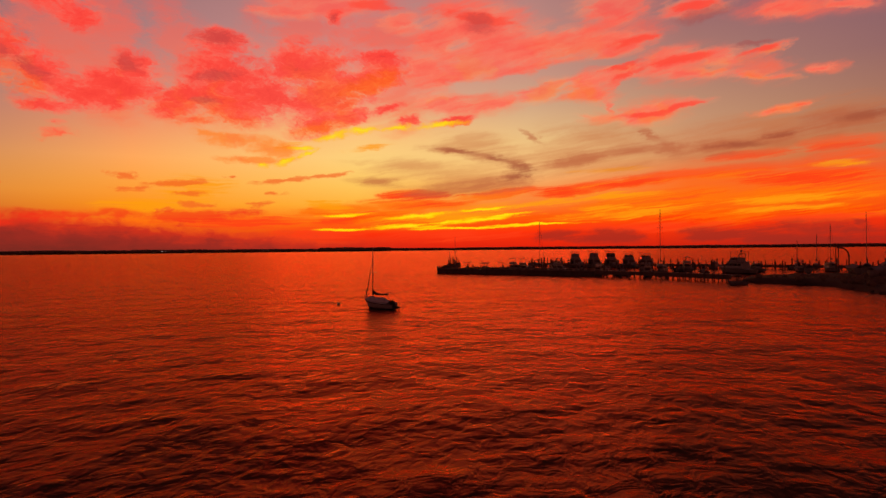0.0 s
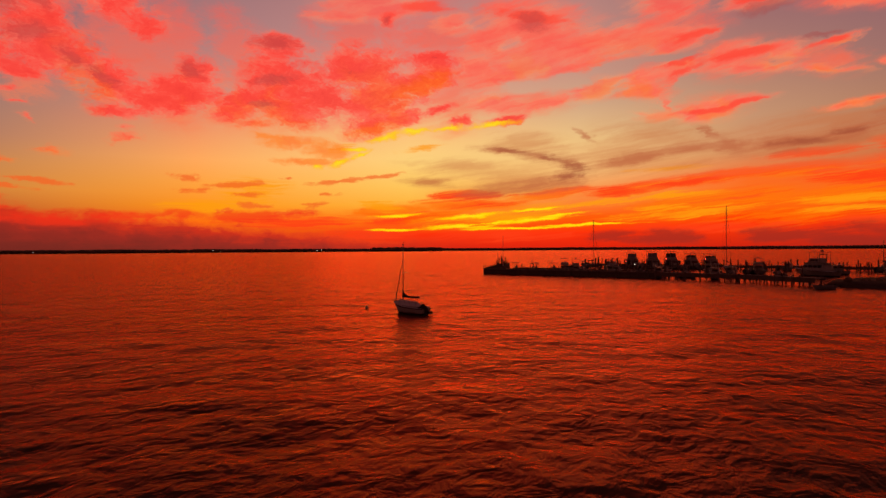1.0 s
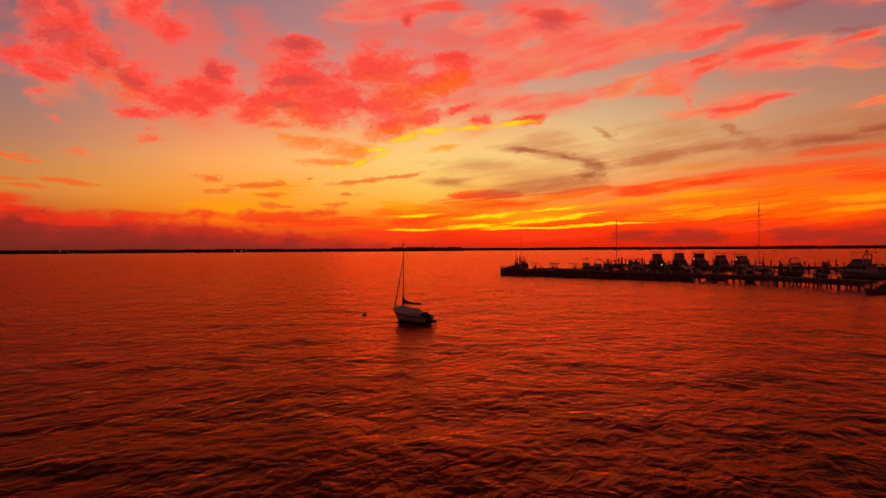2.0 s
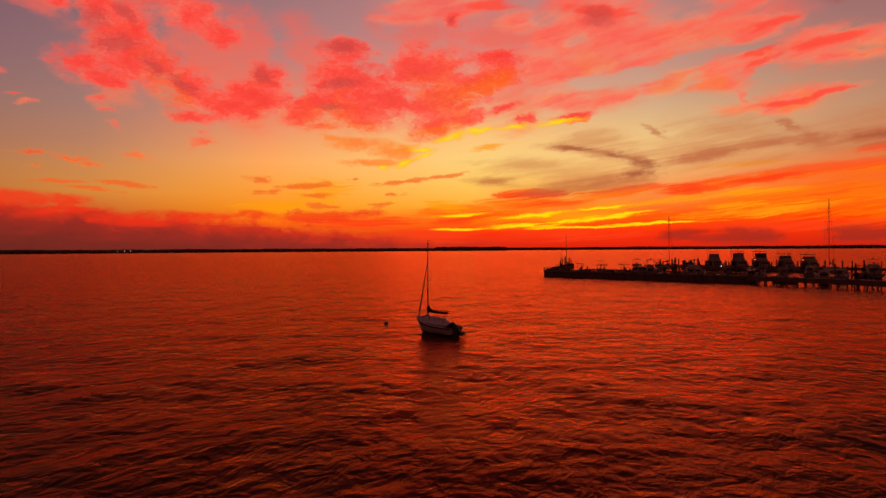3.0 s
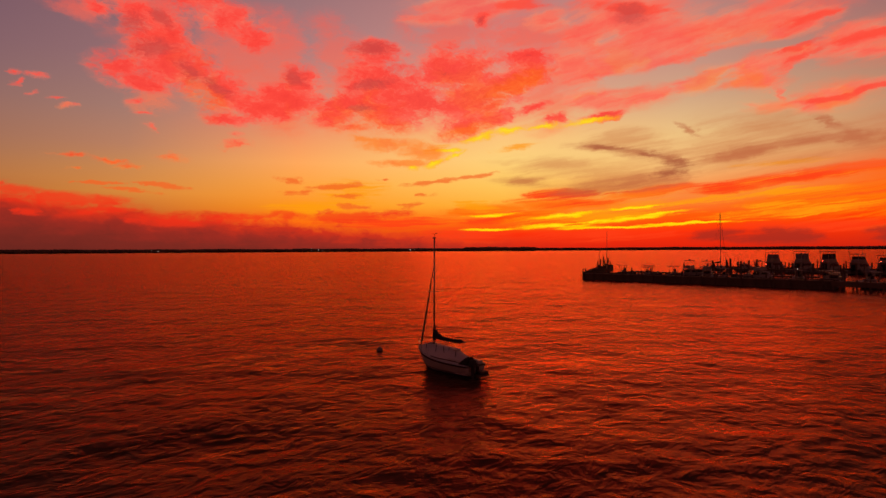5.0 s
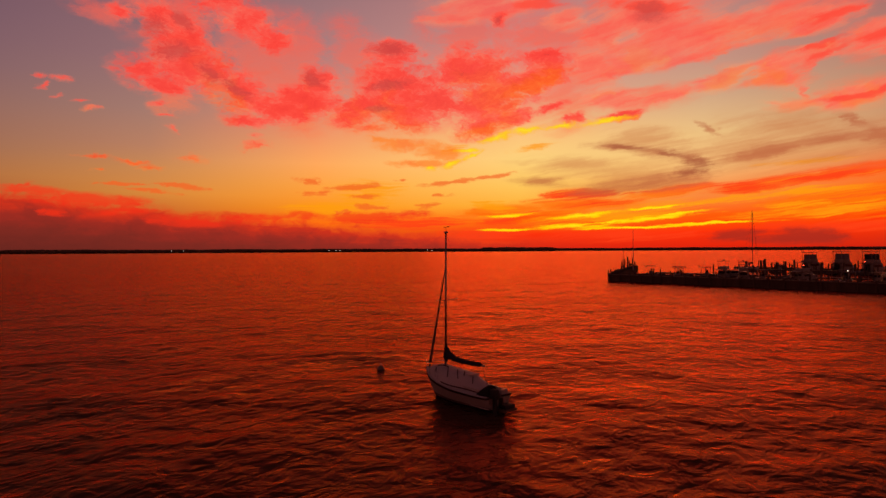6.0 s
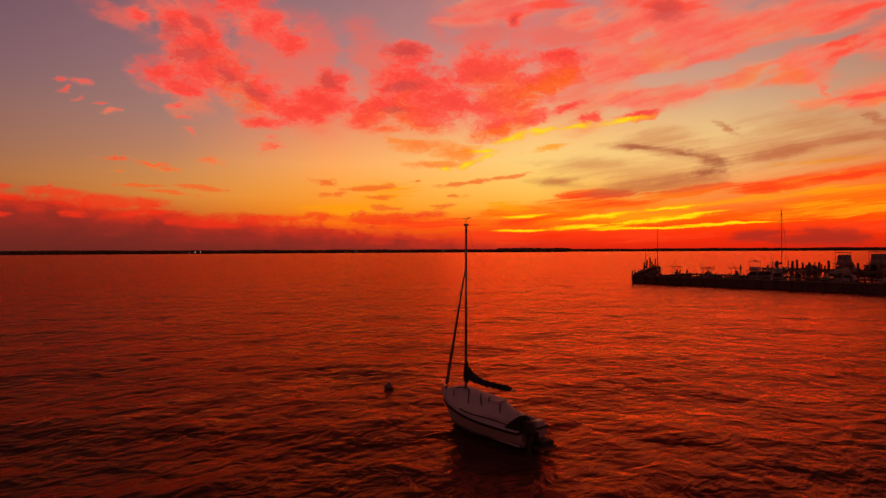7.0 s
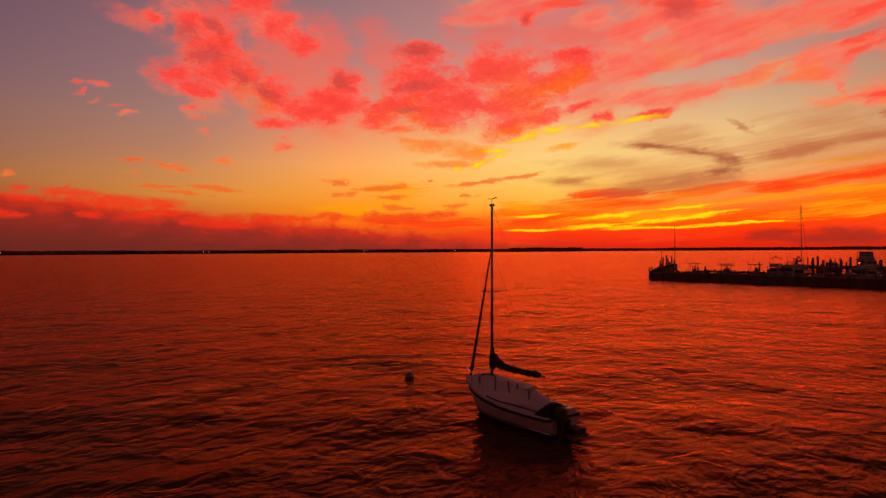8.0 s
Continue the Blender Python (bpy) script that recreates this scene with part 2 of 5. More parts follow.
class Nodes:
    """Short hand for a node tree."""

    def __init__(self, tree):
        self.tree = tree

    def add(self, kind, operation=""):
        node = self.tree.nodes.new(kind)
        if operation:
            node.operation = operation
        return node

    def wire(self, value, socket):
        if isinstance(value, bpy.types.NodeSocket):
            self.tree.links.new(value, socket)
        else:
            socket.default_value = value

    def math(self, op, a, b=0.0, c=0.0, clamp=False):
        node = self.add("ShaderNodeMath", op)
        node.use_clamp = clamp
        for k, v in enumerate((a, b, c)):
            self.wire(v, node.inputs[k])
        return node.outputs[0]

    def vec(self, op, a, b=(0, 0, 0)):
        node = self.add("ShaderNodeVectorMath", op)
        self.wire(a, node.inputs[0])
        self.wire(b, node.inputs[1])
        return node.outputs[0]

    def join(self, x, y, z=0.0):
        node = self.add("ShaderNodeCombineXYZ")
        for k, v in enumerate((x, y, z)):
            self.wire(v, node.inputs[k])
        return node.outputs[0]

    def step(self, value, lo, hi, out_lo=0.0, out_hi=1.0):
        node = self.add("ShaderNodeMapRange")
        node.interpolation_type = "SMOOTHSTEP"
        for k, v in enumerate((value, lo, hi, out_lo, out_hi)):
            self.wire(v, node.inputs[k])
        return node.outputs[0]

    def noise(self, coord, scale, detail=4.0, rough=0.55, colour=False, warp=0.0):
        node = self.add("ShaderNodeTexNoise")
        self.wire(coord, node.inputs["Vector"])
        node.inputs["Scale"].default_value = scale
        node.inputs["Detail"].default_value = detail
        node.inputs["Roughness"].default_value = rough
        node.inputs["Distortion"].default_value = warp
        return node.outputs["Color" if colour else "Fac"]

    def ramp(self, value, stops):
        node = self.add("ShaderNodeValToRGB")
        cr = node.color_ramp
        cr.elements[0].position, cr.elements[0].color = stops[0]
        cr.elements[1].position, cr.elements[1].color = stops[-1]
        for p, c in stops[1:-1]:
            cr.elements.new(p).color = c
        self.wire(value, node.inputs[0])
        return node.outputs[0]

    def mix(self, fac, a, b, blend="MIX"):
        node = self.add("ShaderNodeMix")
        node.data_type, node.blend_type = "RGBA", blend
        self.wire(fac, node.inputs[0])
        self.wire(a, node.inputs[6])
        self.wire(b, node.inputs[7])
        return node.outputs[2]

    def strokes(self, coord, *lists):
        """The highest of the soft strokes: 1 on a stroke's middle, 0 at its rim."""
        top = None
        for u, v, a, b, tilt in itertools.chain(*lists):
            m = self.add("ShaderNodeMapping")
            m.vector_type = "TEXTURE"
            self.wire(coord, m.inputs[0])
            m.inputs[1].default_value = (u, v, 0)
            m.inputs[2].default_value = (0, 0, radians(tilt))
            m.inputs[3].default_value = (a, b, 1)
            cone = self.add("ShaderNodeTexGradient")
            cone.gradient_type = "SPHERICAL"
            self.wire(m.outputs[0], cone.inputs[0])
            if top is None:
                top, floor = cone.outputs["Fac"], 0.0
            else:
                top = self.math("SMOOTH_MAX", top, cone.outputs["Fac"], 0.2)
                floor += max(0.0, 1 - floor / 0.2) ** 3 * 0.2 / 6
        # many soft joints lift even the empty sky a little: take that off
        return self.math("DIVIDE", self.math("SUBTRACT", top, floor), 1.0 - floor, clamp=True)


def ramp_stops(rows, span):
    return [(v / span, lin(*c)) for v, c in rows]


world = bpy.data.worlds.new("evening_sky")
scene.world = world
world.use_nodes = True
world.node_tree.nodes.clear()
n = Nodes(world.node_tree)
where = n.add("ShaderNodeTexCoord").outputs["Generated"]
split = n.add("ShaderNodeSeparateXYZ")
n.wire(where, split.inputs[0])
dx, dy, dz = split.outputs
deg = 180 / math.pi
u = n.math("MULTIPLY", n.math("ARCTAN2", dx, dy), deg)
v = n.math("ABSOLUTE", n.math("MULTIPLY", n.math("ARCSINE", dz), deg))
flat = n.join(u, v)
# wind-torn coordinates
stretched = n.vec("MULTIPLY", flat, (0.5, 1.0, 1.0))
tear = n.vec("SUBTRACT", n.noise(stretched, 0.3, 5.0, 0.6, colour=True), (0.5, 0.5, 0.5))
fray = n.vec("SUBTRACT", n.noise(stretched, 1.1, 5.0, 0.62, colour=True), (0.5, 0.5, 0.5))
torn = n.vec("ADD", n.vec("ADD", flat, n.vec("MULTIPLY", tear, (2.4, 1.2, 0.0))), n.vec("MULTIPLY", fray, (2.0, 1.0, 0.0)))
drawn = n.vec("ADD", n.vec("ADD", flat, n.vec("MULTIPLY", tear, (3.4, 0.7, 0.0))), n.vec("MULTIPLY", fray, (4.0, 0.3, 0.0)))
silky = n.vec("ADD", n.vec("ADD", flat, n.vec("MULTIPLY", tear, (3.0, 1.2, 0.0))), n.vec("MULTIPLY", fray, (3.4, 0.5, 0.0)))
puff = n.noise(n.vec("MULTIPLY", torn, (0.6, 1.0, 1.0)), 0.5, 7.0, 0.6)
fine = n.noise(n.vec("MULTIPLY", torn, (0.6, 1.0, 1.0)), 1.9, 5.0, 0.62)
# fibres lie level on the left and rise to the right
tilted = n.vec("SUBTRACT", drawn, n.join(0.0, n.math("MULTIPLY", n.math("MAXIMUM", n.math("ADD", u, 8.0), 0.0), 0.11)))
streak = n.noise(n.vec("MULTIPLY", tilted, (0.07, 1.0, 1.0)), 1.5, 6.0, 0.62)
slant = n.vec("SUBTRACT", silky, n.join(0.0, n.math("MULTIPLY", u, 0.2)))
silk = n.noise(n.vec("MULTIPLY", slant, (0.16, 1.0, 1.0)), 0.8, 6.0, 0.6)
filament = n.noise(n.vec("MULTIPLY", tilted, (0.035, 1.0, 1.0)), 5.5, 4.0, 0.6)
grainy = n.noise(n.vec("MULTIPLY", torn, (0.6, 1.0, 1.0)), 4.5, 3.0, 0.6)
hue = n.noise(n.vec("MULTIPLY", torn, (0.7, 1.0, 1.0)), 0.17, 4.0, 0.6)
tone = n.noise(n.vec("ADD", n.vec("MULTIPLY", torn, (0.6, 1.0, 1.0)), (40.0, 17.0, 0.0)), 0.5, 6.0, 0.62)


def wobble(source, amount):
    """Noise as a change up or down of that much."""
    return n.math("MULTIPLY", n.math("SUBTRACT", source, 0.5), amount)


def ragged(field, change):
    """Noise tears a bundle of strokes only where the bundle lies."""
    return n.math("ADD", field, n.math("MULTIPLY", change, n.step(field, 0.0, 0.45)))


def over_sky(sky, mask, amount, colour):
    return n.mix(n.math("MULTIPLY", mask, amount), sky, colour)


# clear air: the glow over the set sun, and the duller sky beside it, from bearing to bearing
up = n.math("DIVIDE", v, 90.0, clamp=True)
low = n.math("DIVIDE", v, 24.0, clamp=True)
sky = None
last = None


def air(bearing, *rows):
    """One bearing's air from the horizon up; it fades into the next bearing's."""
    global sky, last
    column = n.ramp(low, ramp_stops(rows, 24))
    if sky is None:
        sky = column
    else:
        fade = n.add("ShaderNodeMapRange")
        for k, value in enumerate((u, last, bearing, 0.0, 1.0)):
            n.wire(value, fade.inputs[k])
        sky = n.mix(fade.outputs[0], sky, column)
    last = bearing


air(-54, (0, (92, 38, 34)), (2.5, (120, 45, 38)), (4.5, (172, 92, 50)), (6, (176, 110, 64)), (8, (160, 108, 82)), (11, (147, 104, 94)), (14, (132, 97, 101)), (18, (120, 88, 100)), (24, (100, 74, 90)))
air(-41, (0, (110, 42, 36)), (3, (196, 92, 38)), (5, (216, 136, 60)), (7, (204, 136, 80)), (9, (186, 128, 98)), (12, (165, 122, 110)), (16, (150, 110, 112)), (24, (130, 94, 104)))
air(-27, (0, (150, 40, 28)), (2.5, (255, 112, 16)), (4, (255, 146, 26)), (6, (255, 162, 64)), (8, (255, 168, 92)), (11, (238, 146, 104)), (14, (200, 136, 122)), (18, (172, 125, 124)), (24, (146, 110, 116)))
air(-8, (0, (214, 38, 18)), (1.5, (252, 50, 12)), (2.8, (255, 116, 18)), (4.2, (255, 178, 58)), (6, (255, 198, 92)), (8.5, (255, 210, 124)), (11, (252, 192, 122)), (14, (230, 166, 136)), (18, (206, 142, 132)), (24, (186, 124, 124)))
air(8, (0, (222, 36, 14)), (1.5, (255, 48, 8)), (3, (255, 92, 10)), (5, (250, 142, 66)), (7, (248, 190, 118)), (10, (238, 194, 130)), (13, (212, 168, 132)), (16, (200, 148, 130)), (24, (176, 126, 124)))
air(22, (0, (200, 34, 16)), (2, (255, 56, 8)), (4, (255, 112, 14)), (6, (250, 108, 40)), (8, (216, 144, 94)), (11, (200, 148, 112)), (15, (178, 128, 112)), (20, (156, 106, 108)), (24, (144, 98, 104)))
air(38, (0, (170, 32, 22)), (2, (240, 48, 14)), (4, (255, 98, 14)), (6, (240, 92, 42)), (8, (190, 116, 74)), (11, (168, 114, 92)), (15, (146, 101, 101)), (20, (134, 94, 106)), (24, (122, 86, 100)))
# unseen sky overhead, coloured for the water: red above the set sun, dark beside
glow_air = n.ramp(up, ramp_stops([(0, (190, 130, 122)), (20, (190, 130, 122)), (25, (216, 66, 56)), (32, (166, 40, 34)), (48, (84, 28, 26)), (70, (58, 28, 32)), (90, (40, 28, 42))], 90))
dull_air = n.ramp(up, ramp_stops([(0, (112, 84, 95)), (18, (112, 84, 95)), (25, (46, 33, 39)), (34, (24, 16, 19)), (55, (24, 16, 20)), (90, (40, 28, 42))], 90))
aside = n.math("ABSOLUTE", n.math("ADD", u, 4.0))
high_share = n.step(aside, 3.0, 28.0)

# the soft orange sheet low over the right-hand shore, with redder and amber fibres
sheet = n.strokes(drawn, ORANGE_SHEET)
sheet_mask = n.step(ragged(sheet, n.math("ADD", wobble(streak, 1.4), wobble(filament, 0.6))), 0.03, 0.6)
sheet_air = n.ramp(n.math("ADD", n.math("MULTIPLY", v, 0.1), n.math("ADD", wobble(streak, 0.9), wobble(filament, 0.5))), [
    (0.0, lin(240, 34, 8)), (0.15, lin(255, 56, 4)), (0.3, lin(255, 100, 4)), (0.42, lin(255, 118, 10)), (0.62, lin(255, 84, 20)), (0.85, lin(250, 92, 46)), (1.0, lin(232, 104, 66))])
sky = over_sky(sky, sheet_mask, 0.85, sheet_air)
embers = n.strokes(drawn, SHEET_RED)
sky = over_sky(sky, n.step(ragged(embers, n.math("ADD", wobble(streak, 1.6), wobble(filament, 1.8))), 0.05, 0.95), 0.85, lin(255, 62, 22))
amber = n.strokes(drawn, AMBER)
sky = over_sky(sky, n.step(ragged(amber, n.math("ADD", wobble(streak, 1.6), wobble(filament, 2.0))), 0.05, 0.95), 0.85, lin(255, 156, 16))

# brown wisps
wisp = n.strokes(drawn, BROWN_WISPS, BROWN_FAR)
haze = n.strokes(drawn, HAZE)
sky = over_sky(sky, n.step(ragged(haze, n.math("ADD", wobble(streak, 1.6), n.math("ADD", wobble(filament, 0.25), wobble(silk, 1.2)))), 0.0, 1.15), 0.55, lin(200, 112, 66))
wisp_mask = n.step(ragged(wisp, n.math("ADD", wobble(streak, 1.3), n.math("ADD", wobble(puff, 0.7), wobble(filament, 0.35)))), 0.02, 1.0)
sky = over_sky(sky, wisp_mask, 0.66, lin(186, 92, 58))
wisp_core = n.strokes(drawn, BROWN_CORES)
sky = over_sky(sky, n.step(ragged(wisp_core, n.math("ADD", wobble(streak, 1.2), wobble(filament, 0.4))), 0.03, 0.9), 0.66, lin(160, 76, 52))

# thin rosy veils, with openings onto the grey air
gap = n.strokes(silky, OPENINGS)
gap_mask = n.step(ragged(gap, n.math("ADD", wobble(silk, 1.0), wobble(fine, 0.4))), 0.05, 0.55)
shut = n.math("SUBTRACT", 1.0, gap_mask)
rosy = n.ramp(low, [(0.0, lin(255, 120, 30)), (0.35, lin(255, 140, 74)), (0.6, lin(248, 112, 86)), (1.0, lin(230, 88, 84))])
rosy = n.mix(n.step(n.math("ADD", tone, wobble(silk, 0.6)), 0.45, 0.72), rosy, n.ramp(low, [(0.0, lin(255, 96, 20)), (0.5, lin(255, 108, 70)), (1.0, lin(255, 84, 76))]))
veil = n.strokes(torn, VEIL_LEFT)
veil_mask = n.step(ragged(veil, n.math("ADD", wobble(puff, 2.0), wobble(fine, 0.5))), 0.04, 0.8)
sky = over_sky(sky, n.math("MULTIPLY", veil_mask, shut), 0.66, rosy)
veil_silk = n.strokes(silky, VEIL_RIGHT)
silk_veil_mask = n.step(ragged(veil_silk, n.math("ADD", wobble(silk, 1.5), wobble(puff, 0.8))), 0.0, 0.9)
sky = over_sky(sky, n.math("MULTIPLY", silk_veil_mask, shut), 0.76, rosy)

# drawn-out silks
fibres = n.strokes(silky, SILK_NEAR, SILK_FAR)
silks = ragged(fibres, n.math("ADD", wobble(silk, 1.7), wobble(puff, 0.5)))
silk_mask = n.math("MULTIPLY", n.step(silks, 0.03, 0.7), shut)
silk_body = n.math("ADD", n.math("MULTIPLY", fibres, 0.5), n.math("ADD", wobble(silk, 1.6), wobble(tone, 0.8)))
silk_air = n.ramp(silk_body, [(0.0, lin(255, 148, 110)), (0.25, lin(255, 118, 92)), (0.55, lin(255, 94, 78)), (1.0, lin(250, 76, 66))])
silk_warm = n.ramp(silk_body, [(0.0, lin(255, 156, 100)), (0.3, lin(255, 130, 70)), (0.7, lin(255, 108, 52)), (1.0, lin(252, 84, 50))])
silk_air = n.mix(n.math("MULTIPLY", n.step(hue, 0.47, 0.6), n.step(v, 20.0, 14.0)), silk_air, silk_warm)
sky = over_sky(sky, silk_mask, 0.78, silk_air)
core = n.strokes(silky, SILK_CORES)
sky = over_sky(sky, n.step(ragged(core, n.math("ADD", wobble(silk, 1.6), wobble(fine, 0.5))), 0.03, 0.7), 0.8, lin(255, 74, 56))

# lit undersides: red clouds, dappled in the middle
pink = n.strokes(torn, RED_BANK_HIGH, RED_MIDDLE)
puffs = ragged(pink, n.math("ADD", wobble(puff, 1.5), n.math("ADD", wobble(fine, 0.7), wobble(grainy, 0.3))))
specks = n.strokes(torn, FLECKS)
flecks = ragged(specks, n.math("ADD", wobble(fine, 1.6), wobble(puff, 1.0)))
dense = n.math("MAXIMUM", puffs, n.math("MULTIPLY", flecks, 0.58))
pink_mask = n.math("MULTIPLY", n.step(dense, 0.03, 0.66), n.math("SUBTRACT", 1.0, n.math("MULTIPLY", gap_mask, 0.7)))
body = n.math("ADD", n.math("MULTIPLY", dense, 0.62), n.math("ADD", wobble(tone, 1.4), wobble(grainy, 0.5)))
pink_low = n.ramp(body, [(0.0, lin(255, 132, 52)), (0.35, lin(255, 100, 36)), (0.7, lin(244, 76, 34)), (1.0, lin(214, 60, 38))])
pink_high = n.ramp(body, [(0.0, lin(255, 116, 92)), (0.25, lin(255, 92, 76)), (0.5, lin(255, 70, 58)), (0.8, lin(248, 60, 52)), (1.0, lin(210, 60, 56))])
pink_warm = n.ramp(body, [(0.0, lin(255, 140, 84)), (0.3, lin(255, 112, 60)), (0.6, lin(255, 84, 44)), (1.0, lin(230, 66, 44))])
pink_high = n.mix(n.math("MULTIPLY", n.step(hue, 0.48, 0.62), n.step(v, 19.0, 13.5)), pink_high, pink_warm)
pink_air = n.mix(n.step(v, 6.5, 11.5), pink_low, pink_high)
sky = over_sky(sky, pink_mask, 0.93, pink_air)
under = n.strokes(torn, ORANGE_UNDER)
sky = over_sky(sky, n.step(ragged(under, n.math("ADD", wobble(fine, 1.0), wobble(puff, 0.8))), 0.05, 0.75), 0.78, n.ramp(body, [(0.0, lin(255, 132, 42)), (0.5, lin(255, 100, 36)), (1.0, lin(236, 76, 30))]))
mauve = n.strokes(torn, MAUVE)
mauve_mask = n.step(ragged(mauve, n.math("ADD", wobble(puff, 1.0), wobble(grainy, 0.8))), 0.05, 0.9)
sky = over_sky(sky, mauve_mask, 0.5, lin(170, 72, 70))

# small orange clouds, red crest and smoky bank on the horizon
small = n.strokes(n.vec("ADD", drawn, n.vec("MULTIPLY", fray, (1.6, 0.4, 0.0))), FLECKS_LOW)
small_mask = n.step(ragged(small, n.math("ADD", wobble(streak, 1.8), wobble(fine, 1.0))), 0.03, 0.7)
sky = over_sky(sky, small_mask, 0.75, lin(244, 98, 36))
# the smoky bank that climbs to the left
rim = n.add("ShaderNodeMapRange")
for k, value in enumerate((u, -54.0, -10.0, 4.9, 0.9)):
    n.wire(value, rim.inputs[k])
deep = n.math("SUBTRACT", n.math("ADD", rim.outputs[0], n.math("ADD", wobble(puff, 2.6), n.math("ADD", wobble(streak, 1.2), wobble(fine, 0.7)))), v)
smoke_air = n.ramp(n.math("DIVIDE", deep, 5.0, clamp=True), [(0.0, lin(232, 66, 28)), (0.12, lin(206, 50, 28)), (0.3, lin(158, 44, 33)), (0.55, lin(126, 42, 33)), (1.0, lin(100, 38, 31))])
sky = n.mix(n.math("MULTIPLY", n.step(deep, -0.5, 0.7), n.step(u, 0.0, -16.0)), sky, smoke_air)
crest = n.strokes(drawn, BANK_CREST)
sky = over_sky(sky, n.step(ragged(crest, n.math("ADD", wobble(puff, 2.0), n.math("ADD", wobble(streak, 1.0), wobble(fine, 0.7)))), 0.03, 0.75), 0.74, lin(244, 50, 24))
murk = n.strokes(drawn, HORIZON)
murk_mask = n.step(ragged(murk, n.math("ADD", wobble(puff, 1.5), wobble(streak, 1.8))), 0.0, 0.8)
sky = over_sky(sky, murk_mask, 0.72, lin(150, 44, 32))

# gold rims and the bright slits over the set sun
edge = n.strokes(torn, GOLD)
edge_mask = n.step(ragged(edge, n.math("ADD", wobble(fine, 1.2), wobble(puff, 0.6))), 0.06, 0.8)
sky = over_sky(sky, edge_mask, 0.9, n.ramp(edge, [(0.0, lin(255, 156, 24)), (0.5, lin(255, 190, 14)), (1.0, lin(255, 224, 20))]))
gold = n.strokes(drawn, YELLOW)
gold_mask = n.step(ragged(gold, n.math("ADD", wobble(filament, 2.0), wobble(streak, 1.0))), 0.03, 0.66)
gold_air = n.ramp(gold, [(0.0, lin(255, 146, 8)), (0.55, lin(255, 204, 8)), (1.0, lin(255, 228, 24))])
sky = n.mix(gold_mask, sky, gold_air)

# above the view, cover the clouds with the overhead tones that colour the water
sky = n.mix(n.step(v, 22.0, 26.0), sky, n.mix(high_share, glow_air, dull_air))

# behind the camera the sky is already dusky
dusk = n.step(n.math("ABSOLUTE", u), 52.0, 92.0)
sky = n.mix(n.math("MULTIPLY", dusk, 0.9), sky, n.ramp(up, ramp_stops([(0, (138, 60, 50)), (20, (112, 62, 60)), (90, (50, 36, 46))], 90)))
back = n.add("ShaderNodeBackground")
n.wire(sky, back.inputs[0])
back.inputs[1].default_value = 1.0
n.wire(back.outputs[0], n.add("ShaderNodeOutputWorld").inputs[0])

# wide, low red lamp over the far shore, added to brighten the water
glow = bpy.data.lights.new("added_glow", "SUN")
glow.energy, glow.angle, glow.color = 0.18, radians(36), (1.0, 0.13, 0.04)
lamp = new("sun", glow)
lamp.matrix_basis = look((0.5, 99.0, 20.0), (0, 0, 0))


# ---- materials ----
def material(name, base, rough=0.6, metal=0.0, grain=8.0, amount=0.25, bump=0.1, stretch=(1, 1, 1), stain=0.6):
    """A surface with grain, larger stains and a fine relief. base in linear light."""
    mat = bpy.data.materials.new(name)
    mat.use_nodes = True
    m = Nodes(mat.node_tree)
    bsdf = mat.node_tree.nodes["Principled BSDF"]
    at = m.add("ShaderNodeTexCoord").outputs["Object"]
    at = m.vec("MULTIPLY", at, stretch)
    small_grain = m.noise(at, grain, 6.0, 0.6)
    large_stain = m.noise(at, stain, 3.0, 0.5)
    dark = tuple(c * (1 - amount) for c in base)
    light = tuple(min(1.0, c * (1 + amount)) for c in base)
    mixed = m.math("ADD", m.math("MULTIPLY", small_grain, 0.5), m.math("MULTIPLY", large_stain, 0.5))
    m.wire(m.ramp(mixed, [(0.3, (*dark, 1)), (0.7, (*light, 1))]), bsdf.inputs["Base Color"])
    m.wire(m.step(small_grain, 0.2, 0.8, max(0.02, rough - 0.1), min(1.0, rough + 0.1)), bsdf.inputs["Roughness"])
    bsdf.inputs["Metallic"].default_value = metal
    if rough >= 0.8:
        bsdf.inputs["Specular IOR Level"].default_value = 0.08
    if bump:
        b = m.add("ShaderNodeBump")
        b.inputs["Strength"].default_value = bump
        b.inputs["Distance"].default_value = 0.02
        m.wire(small_grain, b.inputs["Height"])
        m.wire(b.outputs[0], bsdf.inputs["Normal"])
    return mat


def glowing(name, colour, power):
    mat = bpy.data.materials.new(name)
    mat.use_nodes = True
    bsdf = mat.node_tree.nodes["Principled BSDF"]
    bsdf.inputs["Base Color"].default_value = colour
    bsdf.inputs["Emission Color"].default_value = colour
    bsdf.inputs["Emission Strength"].default_value = power
    return mat


